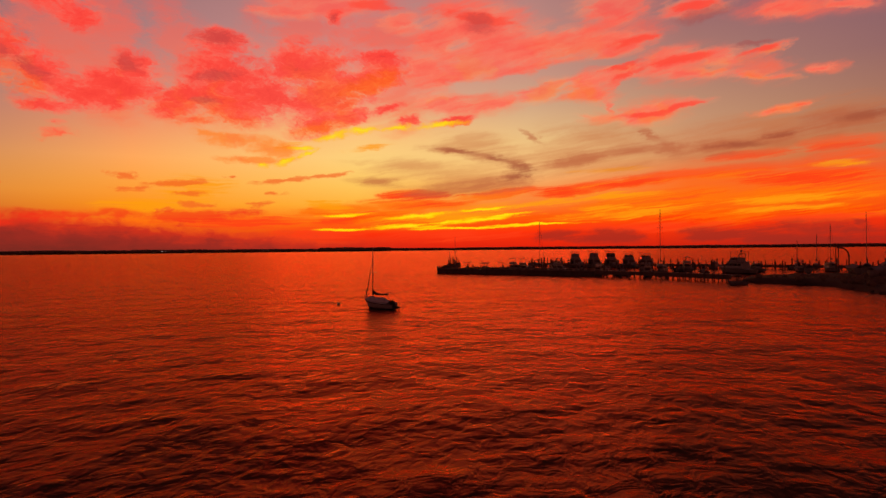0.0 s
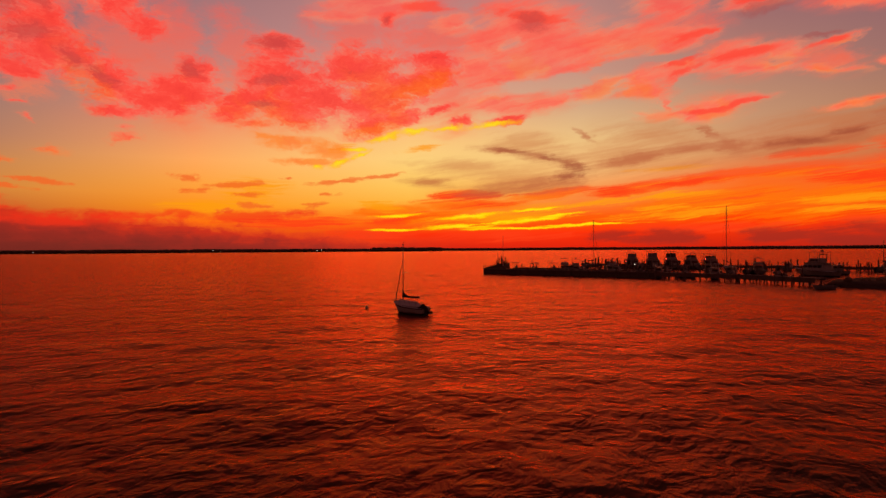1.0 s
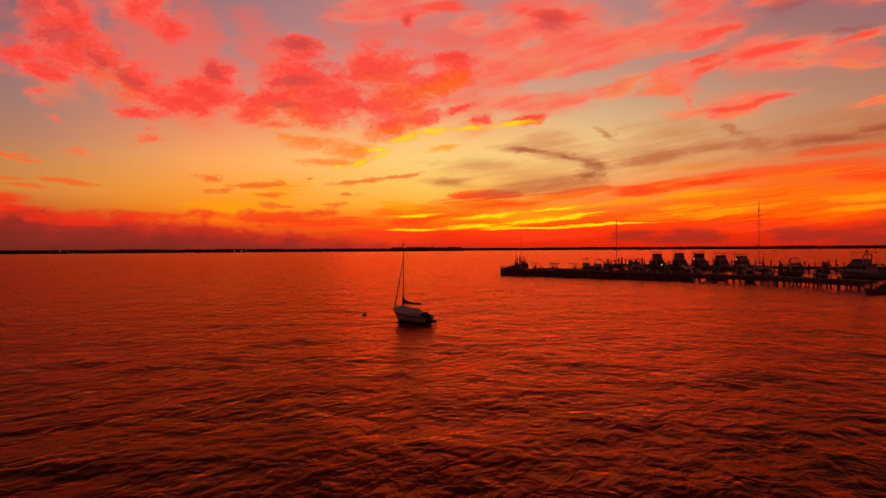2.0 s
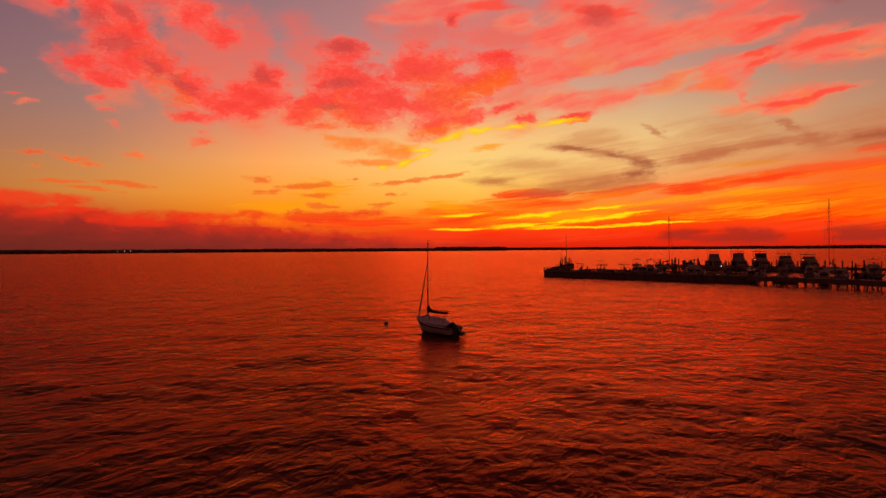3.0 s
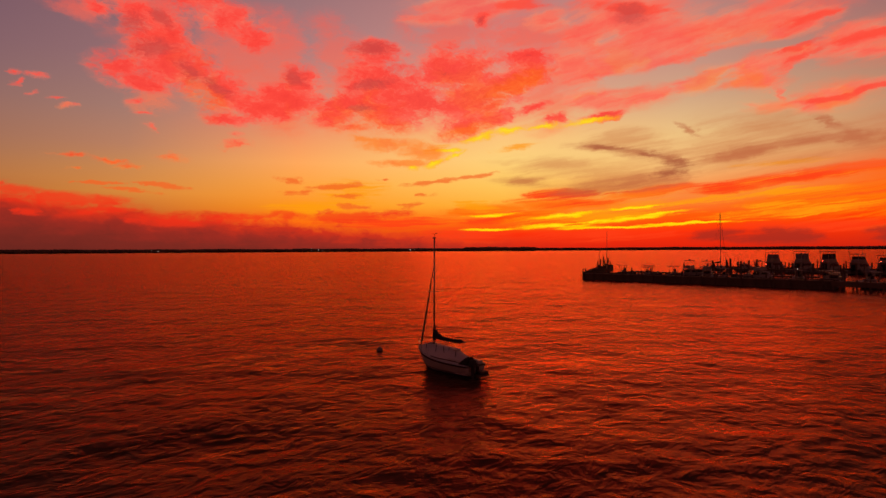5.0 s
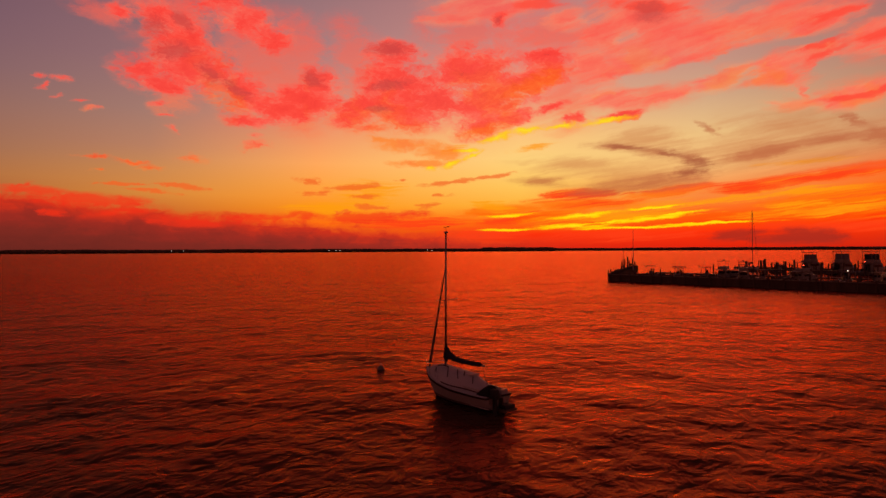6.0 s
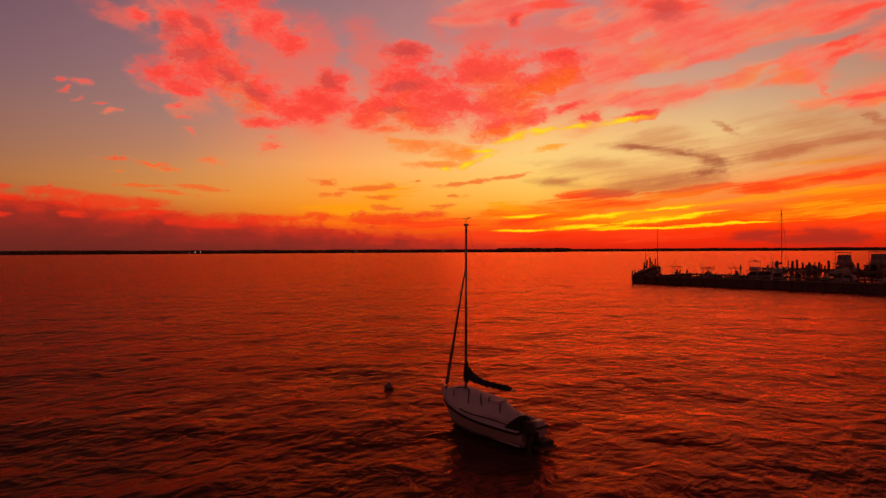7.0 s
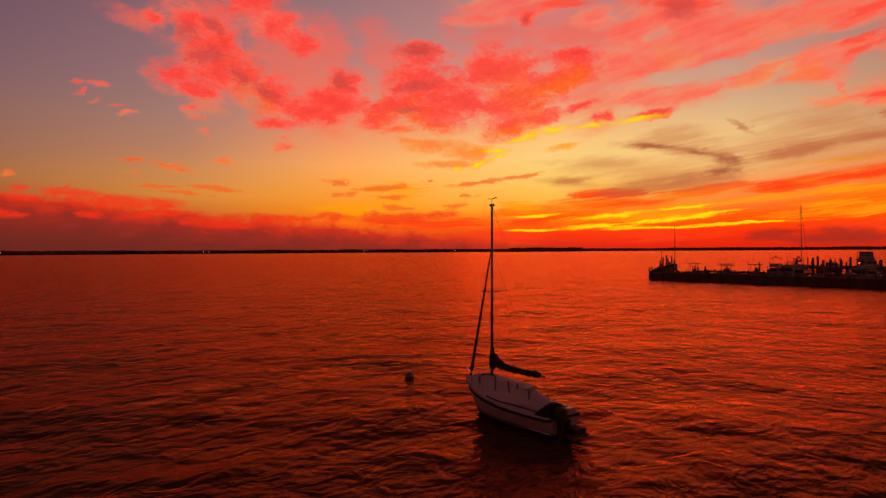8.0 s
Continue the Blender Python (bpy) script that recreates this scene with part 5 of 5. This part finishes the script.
def moored_sloop(m, label, length, mast_top, cover=NAVY, spreaders=2):
    """A moored sailing yacht with a bare mast and a covered boom."""
    b = thing("moored_sailboat", m, label, "sailboat", "moored sailboats")
    h = Hull(-length / 2, length / 2, length * 0.3, 1.0, 1.45, 0.6, 0.6, 2.0)
    hull_parts(b, h)
    part("deck", h.deck(bmesh.new(), 0.0, 0.99, 0.08, 0.01), DECKCOAT, b)
    part("cabin", box(bmesh.new(), -length * 0.12, length * 0.22, -length * 0.09, length * 0.09, 1.05, 1.75, 0.12, 0.8), HULLPAINT, b)
    for y in (-1, 1):
        for x in (-0.06, 0.06):
            part("port_light", box(bmesh.new(), x * length - 0.3, x * length + 0.3, y * length * 0.083 - 0.03, y * length * 0.083 + 0.03, 1.3, 1.5, 0.02), TINTED, b)
    mx = length * 0.1
    part("mast", rod(bmesh.new(), (mx, 0, 1.5), (mx - 0.15, 0, mast_top), 0.13, 0.09, 10), ALLOY, b)
    boom_z = 2.9
    part("boom", rod(bmesh.new(), (mx, 0, boom_z), (mx - length * 0.38, 0, boom_z - 0.05), 0.07, 0.07, 8), ALLOY, b)
    cov = bmesh.new()
    rings = []
    for i in range(13):
        f = i / 12
        r = 0.34 * (1 - 0.6 * f) + 0.05 * math.sin(i * 2.1)
        rings.append([(mx - length * 0.37 * f, 0.5 * r * math.sin(a), boom_z + 0.12 + r * math.cos(a) + 0.35 * (1 - f) ** 4) for a in (k * math.tau / 8 for k in range(8))])
    part("sail_cover", loft(cov, rings, close=True), cover, b, "dark canvas sail cover", True)
    for k in range(spreaders):
        z = 1.5 + (mast_top - 1.5) * (k + 1) / (spreaders + 1)
        w = length * 0.1
        part("spreader", rod(bmesh.new(), (mx, -w, z), (mx, w, z), 0.035, 0.035, 6), ALLOY, b)
    part("forestay", rod(bmesh.new(), (length / 2 - 0.2, 0, 1.5), (mx, 0, mast_top * 0.97), 0.035, 0.02, 6), SAILCLOTH, b, "rolled headsail on its stay")
    part("backstay", rod(bmesh.new(), (-length / 2 + 0.1, 0, 1.1), (mx - 0.15, 0, mast_top), 0.015, 0.015, 5), WIRE, b)
    for y in (-1, 1):
        part("shroud", tube(bmesh.new(), [(mx, y * length * 0.13, 1.1), (mx, y * length * 0.1, 1.5 + (mast_top - 1.5) * 0.5), (mx - 0.14, 0, mast_top * 0.98)], 0.015, 5), WIRE, b)
    pts = [h.point(s, 1)[:2] for s in (0.02, 0.2, 0.4, 0.6, 0.8, 0.97)]
    rails(b, pts, 1.1, 1.95, r=0.02)
    rails(b, [(x, -y) for x, y in pts], 1.1, 1.95, r=0.02)
    return b


def moored(x, y, turn=0.0):
    """Bows to the long dock, sterns to the open water."""
    return pose(x, y, 0, 0, 0, ROW_TURN + turn)


MORE = [  # along, off, turn, kind
    (44, 26, 25, 0), (52, 24, -20, 1), (60, 22, 15, 0), (66, 30, 40, 0), (72, 26, 0, 1), (84, 28, 30, 0), (58, 46, 20, 1), (70, 50, -10, 0), (92, 60, 35, 1), (104, 66, 20, 0), (112, 74, 30, 1), (4, 58, 10, 0), (64, 84, -6, 0), (72, 84, -4, 1),
    (19, 21, 10, 2), (27, 15, 30, 2), (39, 18, -15, 2), (50, 12, 60, 0), (57, 11, 20, 1), (64, 11, 70, 0), (73, 11, 15, 1), (33, 12, 50, 0), (12, 12, 80, 0)]
for along, off, turn, sort in MORE:
    p = spot(along, off)
    if sort == 2:
        cabin_boat(moored(p.x, p.y, turn), "white cabin cruiser with a small bimini behind the sea wall", 8.6, 3.0, True)
    elif sort:
        cabin_boat(moored(p.x, p.y, turn), "white cabin cruiser moored among dark mooring posts", 8.0 + (along % 3), 2.9)
    else:
        center_console(moored(p.x, p.y, turn), "small open boat with a T-top among dark mooring posts", 7.0 + (along % 3) * 0.4)
for along, off in ((48, 30), (50, 18), (56, 18), (62, 17), (68, 18), (74, 17), (80, 16), (55, 38), (63, 38), (76, 36), (88, 36), (86, 18), (22, 12), (24, 27), (30, 17), (36, 12), (37, 26), (42, 14), (46, 13), (53, 9), (60, 8), (70, 8), (79, 9)):
    pile(spot(along, off), rng.uniform(2.2, 3.4), (rng.uniform(-0.1, 0.1), 0.05), 0.2)
for x, y, curtain, top_z, beam in ((60.4, 278.8, FABRIC, 6.9, 3.9), (67.5, 273.0, FABRIC, 7.2, 4.3), (73.7, 268.0, NAVY, 7.1, 4.3), (80.1, 262.8, NAVY, 6.3, 4.0), (85.9, 258.1, BLACK, 6.0, 4.4)):
    sport_fisher(moored(x, y, -13), "white sport fishing boat with canvas-enclosed bridge beside a dock", curtain, top_z, beam)
cabin_boat(moored(53.0, 284.9, -8), "small white cabin cruiser with a hardtop at the dock", 8.5, 3.0)
moored_sloop(moored(46.3, 294.5, -4), "dark-hulled sailboat with tall bare mast at the dock", 10.5, 21.6)
moored_sloop(moored(90.2, 252.0, 30), "white sailboat with covered boom and tall mast", 12.5, 24.6)
cabin_boat(moored(86.0, 215.0, 25), "large white cabin cruiser with a flying bridge", 11.5, 3.9, True)
motor_yacht(moored(95.0, 198.0, 60), "large white motor yacht with stepped decks at a dock")
center_console(pose(9.6, 241.5, 0, 0, 0, 20), "small open boat with a T-top behind the sea wall")
center_console(pose(16.6, 234.8, 0, 0, 0, 15), "small open boat with a T-top behind the sea wall")
center_console(pose(22.6, 230.0, 0, 0, 0, 30), "small open boat with a T-top behind the sea wall")
cabin_boat(pose(29.0, 225.0, 0, 0, 0, -30), "white cabin cruiser lying behind the sea wall", 9.0, 3.2)
center_console(pose(38.5, 217.0, 0, 0, 0, -40), "small white open boat without a top", 7.0, False)
cabin_boat(pose(104.0, 210.0, 0, 0, 0, 50), "white cabin cruiser behind the dock", 8.5, 3.0)
center_console(pose(131.0, 224.0, 0, 0, 0, 10), "open boat with a T-top at the dock")
for x, y, top, turn in ((142.0, 244.0, 11.0, 12), (146.0, 238.0, 13.2, 0), (164.5, 258.0, 18.0, 20), (167.0, 240.0, 22.0, 5)):
    moored_sloop(moored(x, y, turn), "sailboat with a bare mast in the far basin", 10.0, top)


def skiff(m):
    b = thing("skiff", m, "small dark open skiff moored off the yard shore", "boat")
    h = Hull(-2.6, 2.6, 1.9, 0.75, 1.05, 0.2, 0.9, 2.4)
    part("hull", h.shell(bmesh.new()), FABRIC, b, smooth=True)
    part("floor", h.deck(bmesh.new(), 0.02, 0.95, 0.0, 0.5, inset=0.1), PLANKING, b)
    part("foredeck", h.deck(bmesh.new(), 0.72, 0.99, 0.03, 0.02), FABRIC, b)
    for x in (-1.6, 0.0):
        part("thwart", box(bmesh.new(), x - 0.2, x + 0.2, -0.82, 0.82, 0.5, 0.56, 0.01), PLANKING, b)
    outboard(b, -2.62, 0, 0.6, 0, 0.9)


skiff(pose(66.5, 138.0, 0, 0, 0, 195))


def boat_hoist(m):
    """Twin posts and a curved davit arm on the yard's edge."""
    b = thing("davit_crane", m, "dark steel davit with a curved arm on the quay", "crane")
    for x in (-0.6, 0.2):
        part("post", rod(bmesh.new(), (x, 0, 0), (x, 0, 9.3), 0.16, 0.13, 8), TIMBER, b)
    arc = [(0.8 + 2.7 * math.sin(a), 0, 5.0 + 2.8 * math.cos(a)) for a in (k * math.pi / 2 / 8 for k in range(9))]
    part("arm", tube(bmesh.new(), [(-0.2, 0, 7.8)] + arc + [(3.6, 0, -1.5)], 0.22), TIMBER, b)


boat_hoist(pose(123.2, 190.0, 0.2))


def stored_boat(m, label, length, cover):
    """A boat laid up ashore on stands under a canvas cover."""
    b = thing("stored_boat", m, label, "boat", "boats laid up ashore")
    h = Hull(-length / 2, length / 2, length * 0.32, 2.0, 2.4, -0.6, 0.88, 2.4)
    part("hull", h.shell(bmesh.new()), HULLPAINT, b, smooth=True)
    rows = []
    for i in range(15):
        s = i / 14 * 0.98
        hb, z = h.half(s) + 0.06, h.sheer(s)
        ridge = z + 0.9 * math.sin(math.pi * min(1, 0.15 + s)) ** 0.7 + 0.05 * math.sin(i * 2.3)
        rows.append([(h.x(s, 1), hb * k / 3, z - 0.15 + (ridge - z + 0.15) * (1 - abs(k) / 3) ** 0.8) for k in range(-3, 4)])
    part("cover", loft(bmesh.new(), rows, cap=False), cover, b, "draped canvas cover")
    for x in (-0.3, 0.25):
        for y in (-1, 1):
            part("stand", rod(bmesh.new(), (x * length, y * length * 0.2, 0), (x * length, y * length * 0.12, 1.4), 0.06, 0.05, 6), TIMBER, b)
    return b


for x, y, turn, length, cover in ((93.0, 155.0, 60, 7.5, NAVY), (101.0, 150.0, 75, 8.0, FABRIC), (110.0, 158.0, 50, 7.0, NAVY), (98.0, 136.0, 20, 7.0, FABRIC), (112.0, 140.0, 80, 8.0, NAVY), (122.0, 168.0, 65, 7.5, FABRIC)):
    stored_boat(pose(x, y, 1.28, 0, 0, turn), "boat laid up ashore under a dark cover", length, cover)


def dock_lamp(at, mat, label, size=0.09, tall=2.2):
    l = thing("dock_lamp", pose(*at), label, "lamp", "dock lamps")
    part("post", rod(bmesh.new(), (0, 0, 0), (0, 0, tall), 0.07, 0.05, 6), TIMBER, l)
    part("bulb", ball(bmesh.new(), (0, 0, tall + size), size, size, size, 6, 8), mat, l, "glowing bulb")


for x, y, tall in ((55.5, 268.0, 3.8), (71.2, 265.6, 5.0), (83.3, 255.6, 5.0)):
    dock_lamp((x, y, -1.0), LAMP_RED, "small red lamp on a tall post between the moored boats", 0.15, tall)
dock_lamp((41.5, 189.8, 1.6), LAMP_WHITE, "small white lamp on the sea wall")


# ---- the sailboat at its mooring ----
def sailboat():
    m = pose(-9.45, 90.64, 0.0, 0, 0, 144.8)
    b = thing("sailboat", m, "small white moored sailboat, sails furled, with an outboard", "sailboat")
    h = Hull(-2.7, 3.14, 2.36, 0.80, 1.40, 0.3, 0.76, 2.7)
    part("hull", h.shell(bmesh.new(), 0.33, 1.0, 30, 10), GELCOAT, b, "off-white hull", True)
    part("hull_bottom", h.shell(bmesh.new(), 0.0, 0.33, 30, 6), ANTIFOUL, b, "dark painted underbody", True)
    part("rub_rail", h.shell(bmesh.new(), 0.87, 0.985, 30, 2, out=0.03), RUB, b, "dark rub rail along the sheer")
    part("boot_stripe", h.shell(bmesh.new(), 0.36, 0.42, 30, 1, out=0.004), RUB, b, "thin dark boot stripe")
    part("deck", h.deck(bmesh.new(), 0.34, 0.995, 0.07, 0.0, 26), DECKCOAT, b, "pale non-skid deck", True)
    # side decks and after deck leave the cockpit well open
    for side in (1, -1):
        rows = []
        for i in range(11):
            s = 0.34 * i / 10
            rows.append([(h.x(s, 1), side * (h.half(s) * (1 - 0.36 * k / 3)), h.sheer(s) + 0.03 * k / 3) for k in range(4)])
        part("side_deck", loft(bmesh.new(), rows, cap=False), DECKCOAT, b)
        part("coaming", loft(bmesh.new(), [[(x, side * y, z) for x, y, z in ((-2.55 + 1.85 * f, 0.54 + 0.18 * f, 0.80), (-2.55 + 1.85 * f, 0.60 + 0.18 * f, 0.80), (-2.55 + 1.85 * f, 0.58 + 0.18 * f, 1.02 + 0.06 * f), (-2.55 + 1.85 * f, 0.53 + 0.18 * f, 1.02 + 0.06 * f))] for f in (0, 0.35, 0.7, 1)], close=True), GELCOAT, b)
        part("seat", box(bmesh.new(), -2.5, -1.0, side * 0.42 - 0.18, side * 0.42 + 0.18, 0.50, 0.56, 0.02), DECKCOAT, b)
    part("cockpit_sole", box(bmesh.new(), -2.6, -0.7, -0.7, 0.7, 0.16, 0.2), DECKCOAT, b)
    part("after_deck", box(bmesh.new(), -2.69, -2.42, -0.78, 0.78, 0.74, 0.83, 0.02), DECKCOAT, b)
    # a long domed cabin top that runs from side to side, with dark straps and rails over it
    def dome(x, across):
        """Height of the dome at x; across is -1 to 1 from side to side."""
        s = (x + 2.7) / 5.84
        f = max(0.0, (x + 0.85) / 3.7)
        rise = 0.74 * (1 - 0.25 * f) * (1 - 0.45 * max(0.0, -0.6 - x)) * min(1.0, max(0.0, 1.0 - f) / 0.32) ** 0.6
        aft = min(1.0, max(0.0, (0.3 - x) / 1.7))
        w = max(0.03, h.half(s) - 0.10 - 0.3 * aft * aft * (3 - 2 * aft))
        return (x, w * across, h.sheer(s) + 0.02 + rise * max(0.0, 1 - abs(across) ** 2.3) ** 0.75)

    rows = [[dome(-2.3 + 4.95 * i / 26, k / 9) for k in range(-9, 10)] for i in range(27)]
    part("cabin", loft(bmesh.new(), rows), DECKCOAT, b, "pale domed cabin top", True)

    def band(name, path, wide, mat, label=""):
        """A flat strip laid over the dome."""
        strip = []
        for x, across in path:
            p = Vector(dome(x, across))
            strip.append([(p.x - wide / 2, p.y, p.z + 0.003), (p.x - wide / 2, p.y, p.z + 0.018), (p.x + wide / 2, p.y, p.z + 0.018), (p.x + wide / 2, p.y, p.z + 0.003)])
        return part(name, loft(bmesh.new(), strip, close=True), mat, b, label)

    for x0, a0, x1, a1 in ((1.72, 0.56, 1.42, 0.8), (1.02, 0.15, 0.28, 0.78), (0.26, 0.1, -0.42, 0.72), (-0.3, 0.1, -0.62, 0.5), (-1.0, 0.2, -1.3, 0.66)):
        band("strap", [(x0 + (x1 - x0) * f, a0 + (a1 - a0) * f) for f in np.linspace(0, 1, 9)], 0.07, RUB, "dark strap")
    part("fore_hatch_rim", tube(bmesh.new(), [tuple(Vector(dome(x, a)) + Vector((0, 0, 0.02))) for x, a in ((1.68, 0.5), (1.6, 0.34), (1.35, 0.18), (1.02, 0.15))], 0.024, 6), RUB, b, "dark hatch rim")
    # dark rods put in for the shade at the cabin's foot
    for side in (1, -1):
        part("coaming_shade", tube(bmesh.new(), [tuple(Vector(dome(0.6 - 2.75 * f, side * 0.985)) + Vector((0, side * 0.02, 0.03))) for f in np.linspace(0, 1, 10)], 0.03, 6), RUB, b, "dark rod for the shade along the cabin foot")
    part("companion_hatch", box(bmesh.new(), -1.0, -0.3, -0.3, 0.3, 1.5, 1.6, 0.03), DECKCOAT, b, "sliding hatch")
    # a dark lump put in for the shaded cockpit and outboard at the stern
    rnd = random.Random(9)
    rows = []
    for i in range(13):
        f = i / 12
        x = -2.69 + 0.72 * f
        s = (x + 2.7) / 5.84
        w = h.half(s)
        rows.append([(x + rnd.uniform(-0.02, 0.02), w * y, h.sheer(s) + z * (0.95 - 0.72 * f * f) + rnd.uniform(-0.02, 0.02)) for y, z in ((0.8, -0.12), (0.84, 0.05), (0.8, 0.28), (0.66, 0.52), (0.44, 0.6), (0.22, 0.5), (0.02, 0.2), (-0.1, -0.1))])
    part("dark_cockpit_lump", loft(bmesh.new(), rows), DARKLUMP, b, "dark lump standing in for the dark cockpit and outboard", True)
    # spars
    mx = 1.36
    mast = part("mast", rod(bmesh.new(), (mx, 0.05, 1.4), (mx - 0.02, 0, 9.04), 0.062, 0.05, 12), ALLOY, b, "dark alloy mast", True)
    part("mast_step", box(bmesh.new(), mx - 0.12, mx + 0.12, -0.1, 0.1, 1.5, 1.66, 0.02), ALLOY, mast)
    part("mast_cap", box(bmesh.new(), mx - 0.14, mx + 0.1, -0.05, 0.05, 9.0, 9.1, 0.015), ALLOY, mast)
    part("wind_vane", tube(bmesh.new(), [(mx - 0.02, 0, 9.1), (mx - 0.02, 0, 9.32), (mx + 0.22, 0, 9.34)], 0.012, 5), BLACK, mast)
    part("wind_vane_tail", tube(bmesh.new(), [(mx - 0.02, 0, 9.32), (mx - 0.28, 0.07, 9.36), (mx - 0.28, -0.07, 9.36), (mx - 0.02, 0, 9.32)], 0.012, 5), BLACK, mast)
    part("halyard", rod(bmesh.new(), (mx - 0.12, 0.06, 2.3), (mx - 0.07, 0.03, 9.0), 0.008, 0.008, 5), WIRE, mast)
    for side in (1, -1):
        part("spreader", rod(bmesh.new(), (mx, 0, 5.3), (mx - 0.12, side * 0.72, 5.36), 0.022, 0.016, 6), ALLOY, mast)
        part("shroud", tube(bmesh.new(), [(mx - 0.25, side * 1.02, 0.98), (mx - 0.12, side * 0.72, 5.36), (mx - 0.02, 0, 7.1)], 0.005, 5), WIRE, b)
        part("lower_shroud", rod(bmesh.new(), (mx - 0.45, side * 1.03, 0.97), (mx - 0.02, 0, 5.2), 0.004, 0.004, 5), WIRE, b)
    # boom amidships under a sagging cover
    goose = Vector((mx - 0.08, 0, 2.16))
    end = goose + Vector((-3.0, 0, -0.05))
    boom = part("boom", rod(bmesh.new(), goose, end, 0.045, 0.045, 10), ALLOY, b)
    rings, rnd = [], random.Random(4)
    for i in range(27):
        f = i / 26
        c = goose.lerp(end, 0.0 + 0.93 * f)
        r = (0.17 - 0.06 * f) * (1 + 0.16 * math.sin(i * 1.7) + rnd.uniform(-0.08, 0.08)) * (0.55 if i in (0, 26) else 1)
        lift = 0.06 - 0.09 * math.sin(math.pi * f) + 0.42 * (1 - f) ** 8
        rings.append([(c.x, c.y + 0.75 * r * math.sin(a) + rnd.uniform(-0.008, 0.008), c.z + lift * 0.6 + (r + lift * 0.35) * math.cos(a)) for a in (k * math.tau / 12 for k in range(12))])
    part("sail_cover", loft(bmesh.new(), rings, close=True), NAVY, boom, "dark sagging sail cover", True)
    collar = [[(goose.x + 0.09 + rr * 1.1 * math.cos(a), rr * math.sin(a), z) for a in (k * math.tau / 10 for k in range(10))] for z, rr in ((1.95, 0.09), (2.15, 0.15), (2.45, 0.13), (2.7, 0.1), (2.9, 0.075))]
    part("sail_cover_collar", loft(bmesh.new(), collar, close=True), NAVY, boom, "dark cover laced round the mast", True)
    part("mainsheet", tube(bmesh.new(), [tuple(end + Vector((0.15, 0, -0.05))), (-2.3, 0.25, 0.95)], 0.012, 5), WIRE, boom)
    part("topping_lift", rod(bmesh.new(), tuple(end), (mx - 0.06, 0, 9.0), 0.003, 0.003, 4), WIRE, boom)
    # forestay with the rolled jib, thicker low down
    tack, top = Vector((2.84, 0, 1.5)), Vector((mx + 0.03, 0, 7.15))
    rings = []
    for i in range(25):
        f = i / 24
        c = tack.lerp(top, 0.03 + 0.95 * f)
        r = 0.055 * (1 - f) ** 0.8 + 0.022 + 0.006 * math.sin(i * 2.4)
        rings.append([(c.x + r * math.cos(a), c.y + r * math.sin(a), c.z) for a in (k * math.tau / 8 for k in range(8))])
    jib = part("furled_jib", loft(bmesh.new(), rings, close=True), SAILCLOTH, b, "jib rolled tightly round its stay", True)
    part("furling_drum", rod(bmesh.new(), tuple(tack - Vector((0, 0, 0.06))), tuple(tack + Vector((-0.03, 0, 0.1))), 0.06, 0.06, 12), BLACK, jib)
    part("forestay", rod(bmesh.new(), tuple(tack), tuple(top), 0.008, 0.008, 5), WIRE, jib)
    part("backstay", rod(bmesh.new(), (-2.65, -0.4, 0.85), (mx - 0.05, 0, 9.0), 0.003, 0.003, 4), WIRE, b)
    # bow rail
    bow = [(2.05, 0.6), (2.45, 0.45), (2.8, 0.25), (3.1, 0.0), (2.8, -0.25), (2.45, -0.45), (2.05, -0.6)]
    pulpit = part("pulpit", tube(bmesh.new(), [(x, y, 1.78) for x, y in bow], 0.014, 6), STEEL, b, "steel bow rail")
    for x, y in (bow[0], bow[2], bow[4], bow[6]):
        part("pulpit_leg", rod(bmesh.new(), (x, y * 1.05, 1.15), (x, y, 1.78), 0.013, 0.013, 6), STEEL, pulpit)
    # stern gear
    part("rudder", box(bmesh.new(), -3.02, -2.72, -0.025, 0.025, -0.5, 0.72, 0.02), TEAK, b)
    part("tiller", rod(bmesh.new(), (-2.95, 0, 0.86), (-1.7, 0.12, 1.06), 0.026, 0.02, 7), TEAK, b)
    part("swim_platform", box(bmesh.new(), -3.4, -2.7, -0.62, 0.3, 0.1, 0.2, 0.02), TEAK, b, "dark stern step")
    part("engine_box", box(bmesh.new(), -3.3, -2.8, -0.58, 0.1, 0.18, 0.4, 0.05), BLACK, b, "low dark box on the stern step")
    outboard(b, -2.8, 0.5, 0.6, 0, 1.0)
    part("stern_locker", box(bmesh.new(), -2.68, -2.42, -0.7, -0.25, 0.8, 1.02, 0.05), GELCOAT, b, "pale stern locker")
    part("cleat", box(bmesh.new(), 2.6, 2.8, -0.03, 0.03, 1.3, 1.38, 0.01), STEEL, b)
    return b


sailboat()


def mooring_buoy():
    b = thing("mooring_buoy", pose(-16.85, 97.7, -0.14, 6, 4, 0), "round pale mooring buoy floating on the water", "buoy")
    part("float", ball(bmesh.new(), (0, 0, 0.16), 0.25, 0.25, 0.26, 12, 20), BUOY_COAT, b, smooth=True)
    part("band", rod(bmesh.new(), (0, 0, 0.12), (0, 0, 0.2), 0.256, 0.256, 20), RUB, b, "dark band")
    part("ring", tube(bmesh.new(), [(0.07 * math.cos(a), 0, 0.55 + 0.07 * math.sin(a) - 0.07) for a in (k * math.tau / 10 for k in range(11))], 0.016, 6), STEEL, b)
    part("stem", rod(bmesh.new(), (0, 0, 0.38), (0, 0, 0.46), 0.04, 0.03, 8), STEEL, b)


mooring_buoy()
